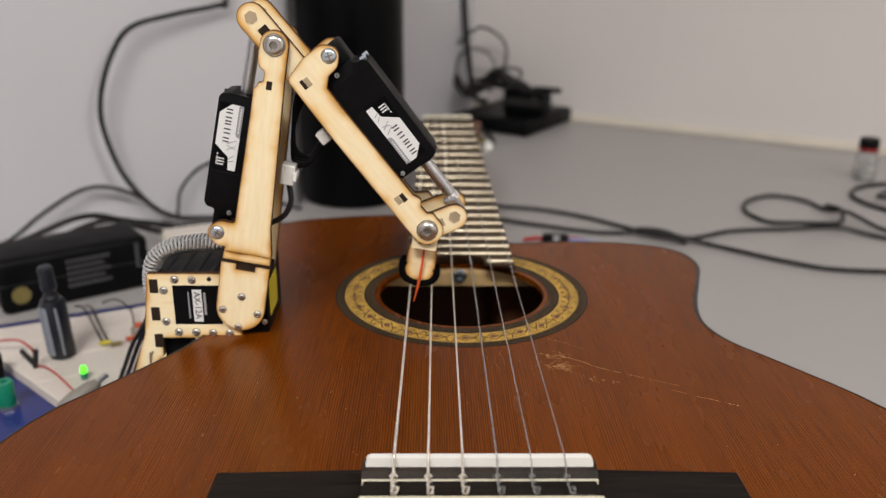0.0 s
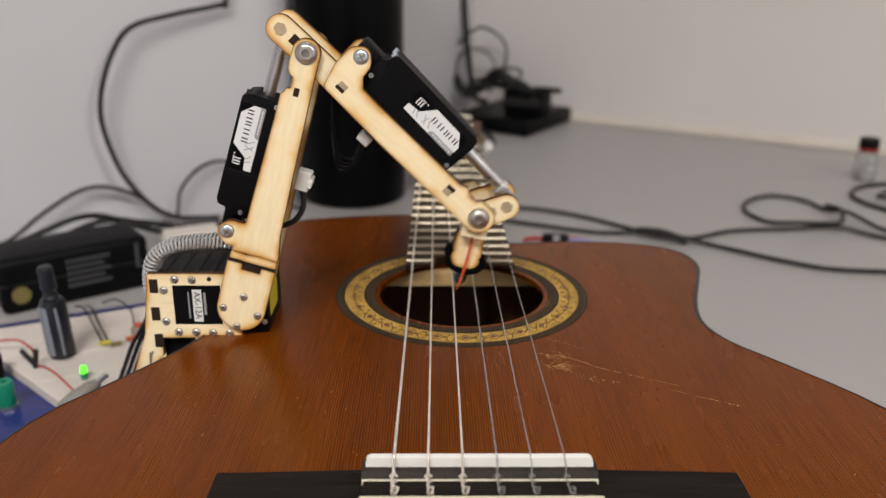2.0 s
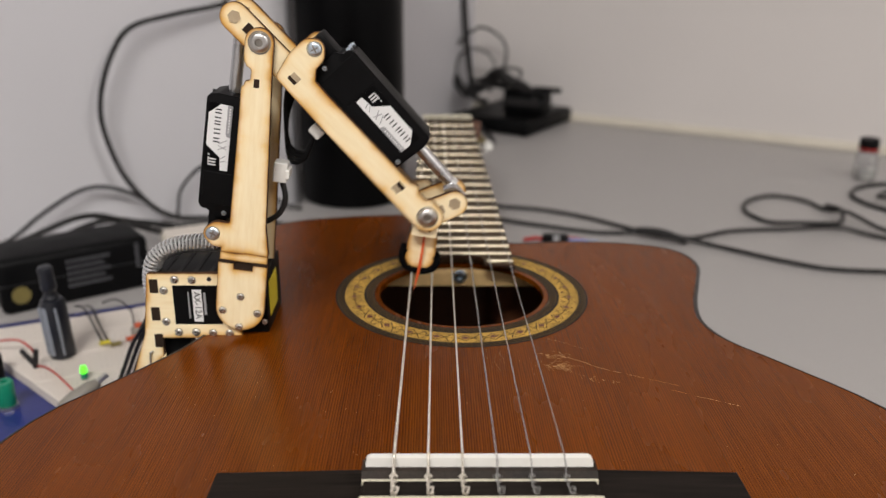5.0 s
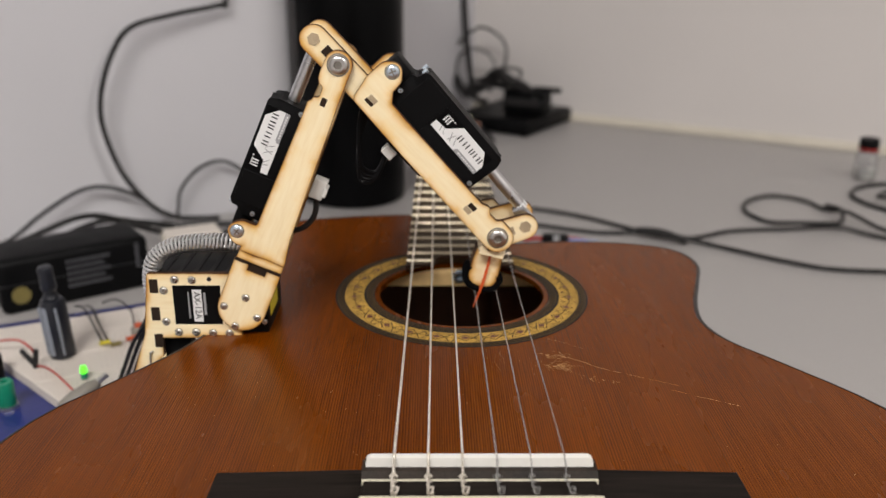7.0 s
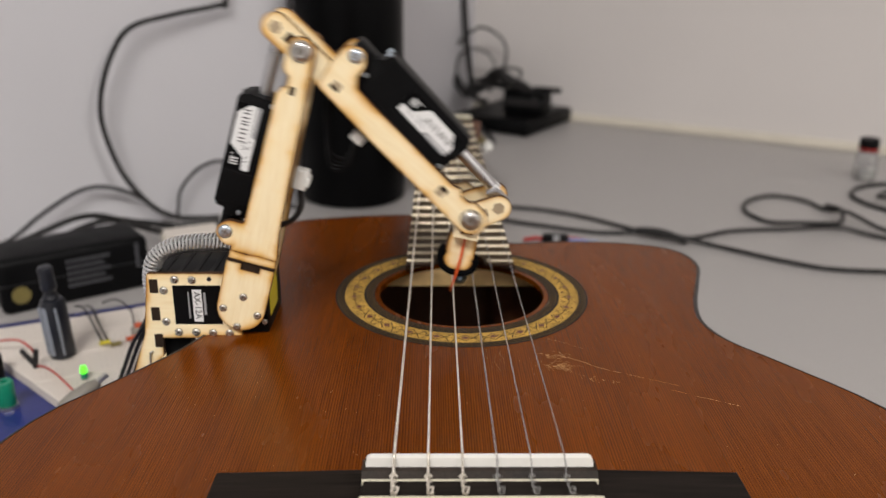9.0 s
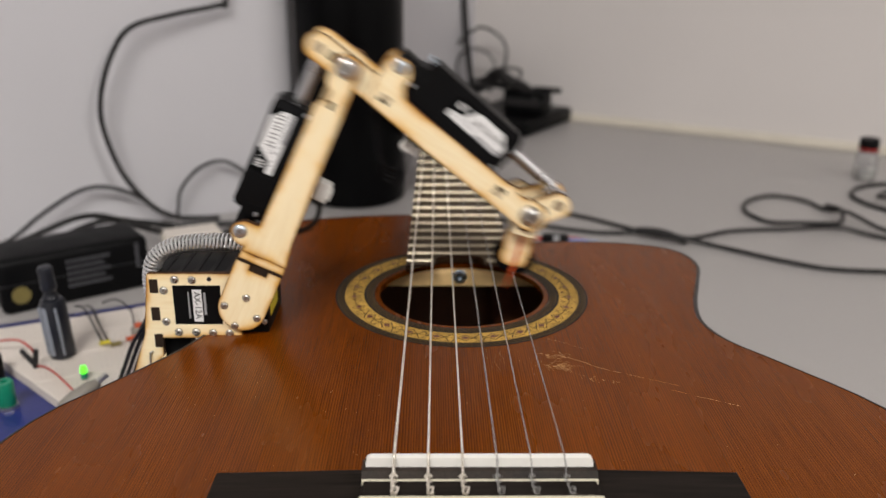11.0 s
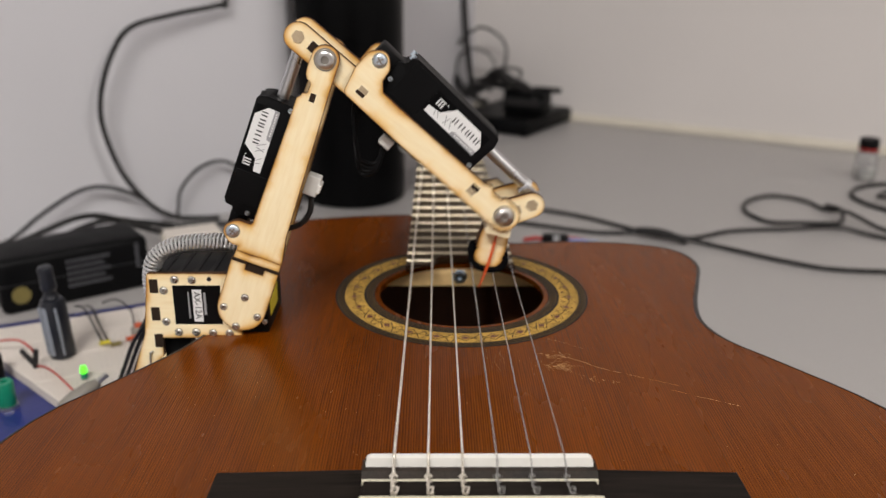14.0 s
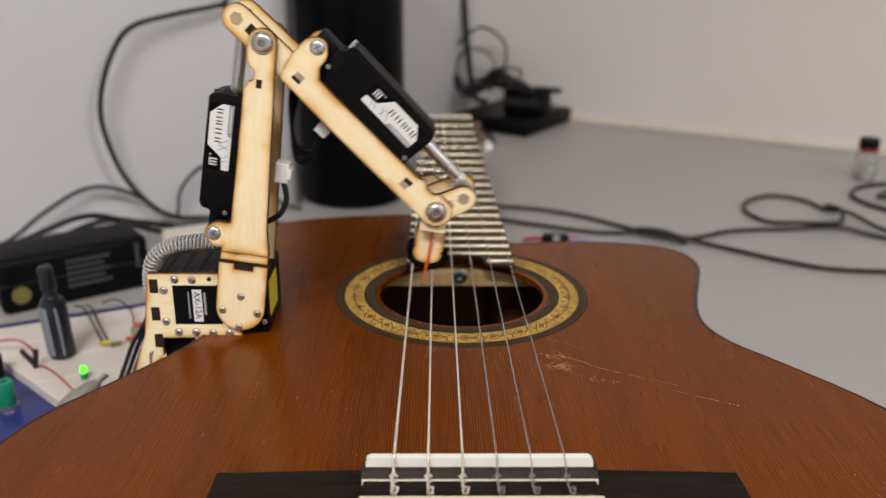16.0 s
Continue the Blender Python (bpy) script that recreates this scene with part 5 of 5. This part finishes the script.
def wall_cables():
    g = "cables along the wall"

    def at(s, off, z):
        """A point s metres along the boxed-out wall from its edge, off metres before it."""
        return tuple(PILLAR @ Vector((s, -off, z)))

    cable("hanging_cable", [at(-0.062, 0.010, 0.30), at(-0.062, 0.012, 0.227), at(-0.071, 0.013, 0.2215), at(-0.120, 0.017, 0.2135), at(-0.159, 0.020, 0.203), at(-0.1795, 0.022, 0.177), at(-0.193, 0.023, 0.140), at(-0.194, 0.023, 0.106),
                            at(-0.1805, 0.022, 0.059), at(-0.155, 0.020, 0.022), at(-0.128, 0.019, 0.006), at(-0.09, 0.03, 0.004)], 0.0027, "thick black cable hanging down the wall", group=g)
    cable("looped_cable", [at(-0.330, 0.040, 0.004), at(-0.296, 0.022, 0.004), at(-0.262, 0.018, 0.026), at(-0.228, 0.016, 0.044), at(-0.202, 0.016, 0.0475), at(-0.171, 0.016, 0.035), at(-0.140, 0.018, 0.0095), at(-0.115, 0.025, 0.004)], 0.0022, "black cable arching against the wall", group=g)
    cable("looped_cable", [at(-0.132, 0.020, 0.004), at(-0.130, 0.017, 0.012), at(-0.124, 0.016, 0.036), at(-0.102, 0.015, 0.057), at(-0.075, 0.014, 0.060), at(-0.046, 0.014, 0.038), at(-0.020, 0.020, 0.010), at(0.0, 0.035, 0.004)], 0.0019, "black cable arching against the wall", group=g)
    cable("desk_cable", [(-0.56, 0.42, 0.004), (-0.46, 0.455, 0.005), (-0.39, 0.490, 0.012), (-0.335, 0.530, 0.030), (-0.300, 0.560, 0.020), (-0.275, 0.585, 0.008), (-0.235, 0.600, 0.006), (-0.19, 0.605, 0.006), (-0.15, 0.59, 0.006), (-0.10, 0.60, 0.005)], 0.0030, "thick black cable lying behind the power brick", group=g)
    cable("desk_cable", [(-0.42, 0.40, 0.030), (-0.375, 0.455, 0.036), (-0.330, 0.500, 0.046), (-0.290, 0.540, 0.020), (-0.255, 0.560, 0.006), (-0.215, 0.555, 0.006), (-0.17, 0.575, 0.006)], 0.0028, "thick black cable lying over the power brick", group=g)
    cable("desk_cable", [(-0.295, 0.600, 0.006), (-0.265, 0.570, 0.010), (-0.240, 0.535, 0.006), (-0.215, 0.505, 0.004), (-0.19, 0.50, 0.004)], 0.0028, "black cable lying on the desk", group=g)
    cable("desk_cable", [(-0.245, 0.500, 0.004), (-0.235, 0.545, 0.006), (-0.205, 0.585, 0.010), (-0.175, 0.600, 0.004)], 0.0030, "black cable lying on the desk", group=g)
    t = thing("socket_block", "cream plastic socket block on the desk behind the bracket", "socket", Matrix.Translation((-0.232, 0.515, 0.0)) @ pose(0, 0, 0, 0, 0, 26))
    part("body", box(-0.034, 0.020, 0.0, 0.03, 0.0, 0.022, 0.003), M["skirting"], t, smooth=True)
    part("lid", box(-0.032, 0.018, 0.002, 0.028, 0.022, 0.0245, 0.001), M["breadboard"], t)


def desk_cables():
    g = "cables on the desk"
    h = 0.0029
    cable("long_cable", [(0.02, 0.690, h), (0.064, 0.676, h), (0.107, 0.664, h), (0.153, 0.635, h), (0.189, 0.600, h), (0.208, 0.581, h), (0.239, 0.567, h), (0.264, 0.575, h), (0.299, 0.592, h), (0.360, 0.598, h), (0.407, 0.592, h + 0.004), (0.446, 0.569, h), (0.55, 0.50, h)], 0.0023, "long black cable trailing over the desk", group=g)
    cable("long_cable", [(0.02, 0.640, h), (0.060, 0.626, h), (0.100, 0.607, h), (0.156, 0.585, h), (0.200, 0.574, h + 0.004), (0.230, 0.557, h + 0.005), (0.262, 0.547, h), (0.292, 0.521, h), (0.321, 0.498, h), (0.351, 0.481, h), (0.402, 0.474, h), (0.46, 0.475, h)], 0.0024, "long black cable trailing over the desk", group=g)
    cable("looped_cable", [(0.50, 0.55, h), (0.454, 0.584, h + 0.003), (0.440, 0.642, h + 0.005), (0.427, 0.668, h), (0.417, 0.704, h), (0.387, 0.724, h), (0.350, 0.700, h), (0.334, 0.660, h), (0.346, 0.623, h), (0.372, 0.600, h + 0.006), (0.399, 0.590, h + 0.009), (0.421, 0.614, h + 0.004), (0.433, 0.646, h + 0.007), (0.425, 0.665, h + 0.006)], 0.0024, "black cable lying in a loop on the desk", group=g)
    cable("looped_cable", [(0.56, 0.60, h), (0.525, 0.630, h), (0.496, 0.668, h), (0.484, 0.695, h), (0.483, 0.725, h), (0.503, 0.756, h), (0.533, 0.774, h), (0.58, 0.779, h), (0.64, 0.76, h)], 0.0027, "black cable lying in a loop on the desk", group=g)
    cable("looped_cable", [(0.60, 0.62, h), (0.545, 0.650, h + 0.006), (0.512, 0.690, h + 0.006), (0.515, 0.725, h), (0.550, 0.748, h), (0.62, 0.74, h)], 0.0023, "black cable lying in a loop on the desk", group=g)
    cable("cable_splice", [(0.193, 0.574, h + 0.006), (0.214, 0.562, h + 0.008), (0.236, 0.546, h + 0.004)], 0.0038, "short thick black splice where cables cross", group=g)
    # connector behind the guitar
    t = thing("inline_connector", "black inline connector with red and blue wires on the desk", "connector", Matrix.Translation((0.1075, 0.553, 0.0)) @ pose(0, 0, 0, 0, 0, -6))
    part("housing", box(-0.014, 0.012, -0.006, 0.006, 0.0, 0.011, 0.001), M["black"], t)
    part("red_wire", tube([(-0.014, 0.0, 0.006), (-0.022, 0.002, 0.006), (-0.032, 0.004, 0.003)], 0.0020, 8), M["red_wire"], t, smooth=True)
    part("red_wire", tube([(0.012, 0.002, 0.007), (0.022, 0.003, 0.006), (0.034, 0.004, 0.003)], 0.0018, 8), M["red_wire"], t, smooth=True)
    part("blue_wire", tube([(0.012, -0.002, 0.006), (0.024, -0.001, 0.006), (0.042, 0.002, 0.003)], 0.0018, 8), M["blue_wire"], t, smooth=True)
    part("label", box(-0.003, 0.003, -0.0062, 0.0, 0.003, 0.0111, 0.0003), M["label_grey"], t)
    # jar
    t = thing("small_jar", "small clear plastic jar with a black and red lid", "jar", Matrix.Translation((0.5400, 0.8150, 0.0)) @ Matrix.Scale(0.92, 4))
    part("glass", lathe([(0.0135, 0.0), (0.015, 0.001), (0.015, 0.034), (0.012, 0.039), (0.011, 0.039), (0.0135, 0.034), (0.0138, 0.002), (0.001, 0.0015)], 28), M["clear"], t, smooth=True)
    part("contents", lathe([(0.012, 0.0022), (0.0128, 0.003), (0.0128, 0.014), (0.002, 0.016)], 24), M["white_plastic"], t, "white contents", smooth=True)
    part("lid", lathe([(0.0125, 0.0392), (0.013, 0.040), (0.013, 0.056), (0.012, 0.0575), (0.001, 0.0575)], 28), M["black"], t, smooth=True)
    part("lid_band", lathe([(0.0132, 0.041), (0.0133, 0.0412), (0.0133, 0.0440), (0.0132, 0.0442)], 28), M["red_wire"], t, "red band", smooth=True)


def corner_gear():
    m = Matrix.Translation((0.1290, 1.0420, 0.0)) @ pose(0, 0, 0, 0, 0, 56.6)
    t = thing("network_box", "flat black electronic box on the desk in the corner", "router", m)
    part("case", box(0.0, 0.160, 0.0, 0.135, 0.003, 0.024, 0.003), M["black"], t, smooth=True)
    part("top_panel", box(0.006, 0.154, 0.006, 0.129, 0.0235, 0.0255, 0.0008), M["gloss_black"], t)
    for x in (0.012, 0.148):
        for y in (0.012, 0.123):
            part("foot", rod((x, y, 0.0), (x, y, 0.0035), 0.005, 12), M["rubber"], t)
    m = Matrix.Translation((0.098, 1.148, 0.0256)) @ pose(0, 0, 0, 0, 0, -28)
    t = thing("adapter", "black power adapter lying on the flat box", "power supply", m)
    part("case", box(0.010, 0.080, -0.022, 0.018, 0.0, 0.036, 0.005, segs=3), M["black"], t, smooth=True)
    part("ridge", box(0.015, 0.075, -0.023, -0.019, 0.012, 0.024, 0.001), M["rubber"], t)
    part("plug_arm", box(0.055, 0.100, -0.006, 0.004, 0.034, 0.042, 0.002), M["black"], t)
    g = "cables in the corner"
    cable("riser_cable", [(0.028, 1.236, 0.36), (0.036, 1.231, 0.21), (0.041, 1.227, 0.137), (0.049, 1.222, 0.073), (0.057, 1.216, 0.034), (0.075, 1.19, 0.030)], 0.0052, "thick black cable rising up the corner", group=g)
    cable("coiled_cable", [(0.060, 1.205, 0.045), (0.030, 1.222, 0.048), (0.016, 1.230, 0.075), (0.016, 1.230, 0.105), (0.032, 1.221, 0.126), (0.063, 1.203, 0.150), (0.095, 1.185, 0.137), (0.106, 1.179, 0.111), (0.097, 1.184, 0.074), (0.079, 1.194, 0.045)], 0.0022, "thin black cable coiled upright in the corner", group=g)
    cable("coiled_cable", [(0.055, 1.20, 0.045), (0.028, 1.215, 0.070), (0.030, 1.215, 0.100), (0.052, 1.203, 0.116), (0.078, 1.188, 0.108), (0.088, 1.182, 0.086), (0.076, 1.186, 0.060), (0.058, 1.195, 0.044)], 0.0018, "thin black cable coiled upright in the corner", group=g)
    cable("cable_plug", [(0.012, 1.228, 0.094), (0.016, 1.222, 0.080), (0.028, 1.212, 0.056), (0.045, 1.195, 0.038)], 0.0058, "thick black plug and cable in the corner", group=g)
    rnd = random.Random(3)
    for k in range(12):
        pts = []
        for i in range(6):
            f = i / 5
            pts.append((0.045 + 0.11 * f + rnd.uniform(-0.012, 0.012), 1.165 - 0.055 * f + rnd.uniform(-0.02, 0.02), 0.040 + 0.028 * math.sin(f * math.pi) * rnd.uniform(0.6, 1.6) + rnd.uniform(0, 0.012)))
        cable("tangled_cable", pts, rnd.uniform(0.002, 0.0034), "black cable tangled over the adapter", group=g)
    cable("desk_cable", [(0.060, 1.08, 0.010), (0.075, 1.02, 0.004), (0.070, 0.98, 0.004), (0.045, 0.95, 0.004), (0.015, 0.94, 0.004)], 0.0028, "black cable lying on the desk", group=g)


black_cylinder()
power_brick()
trainer_board()
bench_bits()
wall_cables()
desk_cables()
corner_gear()


# ---- what moves ----
# angles of the lower link, the upper link and the finger, in degrees, every tenth of a second
INTRO = [(79.4, -51.8, 8.9), (79.5, -52.0, 8.8), (84.5, -45.7, 8.5), (82.1, -44.7, 9.0), (81.5, -41.4, 10.3), (78.7, -42.0, 11.2), (73.9, -46.4, 12.3), (70.8, -49.8, 12.6), (75.6, -45.7, 11.5), (77.7, -46.0, 10.8), (78.2, -47.5, 9.9), (79.7, -48.7, 9.3), (79.7, -51.3, 8.9)]
CYCLE_A = [(79.6, -52.1, 8.8), (82.3, -47.3, 8.9), (79.6, -46.1, 9.9), (74.0, -52.0, 10.4), (77.4, -48.4, 10.0), (74.2, -45.4, 12.5), (70.8, -50.1, 12.5), (73.2, -44.4, 12.9), (71.2, -43.5, 13.7), (66.6, -48.0, 13.9), (72.1, -44.8, 12.6), (80.5, -45.7, 9.6)]
CHANGE = [(69.4, -43.2, 13.5), (66.8, -39.9, 14.0), (63.9, -43.9, 14.0), (65.9, -39.3, 14.0), (63.2, -37.3, 14.0), (59.2, -41.2, 14.0), (64.8, -40.0, 14.0), (71.5, -42.6, 13.1), (70.8, -49.7, 12.4), (72.9, -44.7, 12.8), (71.1, -43.3, 13.7), (66.6, -48.0, 13.9), (72.1, -44.8, 12.6), (80.5, -45.7, 9.6)]
CYCLE_B = [(59.5, -40.8, 14.0), (64.9, -39.0, 14.0), (70.9, -41.6, 13.5), (70.9, -49.6, 12.5), (73.2, -45.3, 12.6), (70.4, -43.4, 13.9), (66.7, -47.7, 14.0), (69.4, -41.6, 14.0), (67.7, -40.4, 14.0), (63.5, -44.0, 14.0), (65.5, -39.6, 14.0), (62.5, -37.7, 14.0)]
OUTRO = [(70.5, -40.5, 13.0), (81.7, -42.5, 10.0), (80.2, -51.4, 8.7), (83.9, -47.6, 8.5), (83.2, -46.6, 8.7), (81.7, -45.3, 9.4)]


def motions():
    low, up, fin, act_low, act_up, rod_low, rod_up = ARM_PARTS
    steps = INTRO + CYCLE_A * 4 + CYCLE_A[:10] + CHANGE + CYCLE_A * 2 + CYCLE_B * 3 + CYCLE_B[:10] + OUTRO
    rows = [[] for _ in ARM_PARTS]
    for i, (a1, a2, a3) in enumerate(steps):
        t = i / 10
        r1, r2, r3 = pose(0, 0, 0, 0, -a1, 0), pose(0, 0, 0, 0, -a2, 0), pose(0, 0, 0, 0, a3, 0)
        elbow = r1 @ Vector((L1, 0, 0))
        knuckle = elbow + r2 @ Vector((L2, 0, 0))
        p1 = r1 @ Vector((A1[0] * FIT_MM, 0, A1[1] * FIT_MM))
        q1 = elbow + r2 @ Vector((C1[0] * FIT_MM, 0, C1[1] * FIT_MM))
        p2 = elbow + r2 @ Vector((A2[0] * FIT_MM, 0, A2[1] * FIT_MM))
        q2 = knuckle + r3 @ Vector((C2[0] * FIT_MM, 0, C2[1] * FIT_MM))

        def along(p, q):
            return pose(0, 0, 0, 0, -math.degrees(math.atan2(q.z - p.z, q.x - p.x)), 0)

        for k, m in enumerate((r1, Matrix.Translation(elbow) @ r2, Matrix.Translation(knuckle) @ r3,
                               Matrix.Translation(p1) @ along(p1, q1), Matrix.Translation(p2) @ along(p2, q2),
                               Matrix.Translation(q1) @ along(p1, q1), Matrix.Translation(q2) @ along(p2, q2))):
            rows[k].append((t, m))
    for ob, r in zip(ARM_PARTS, rows):
        walk(ob, r)


motions()
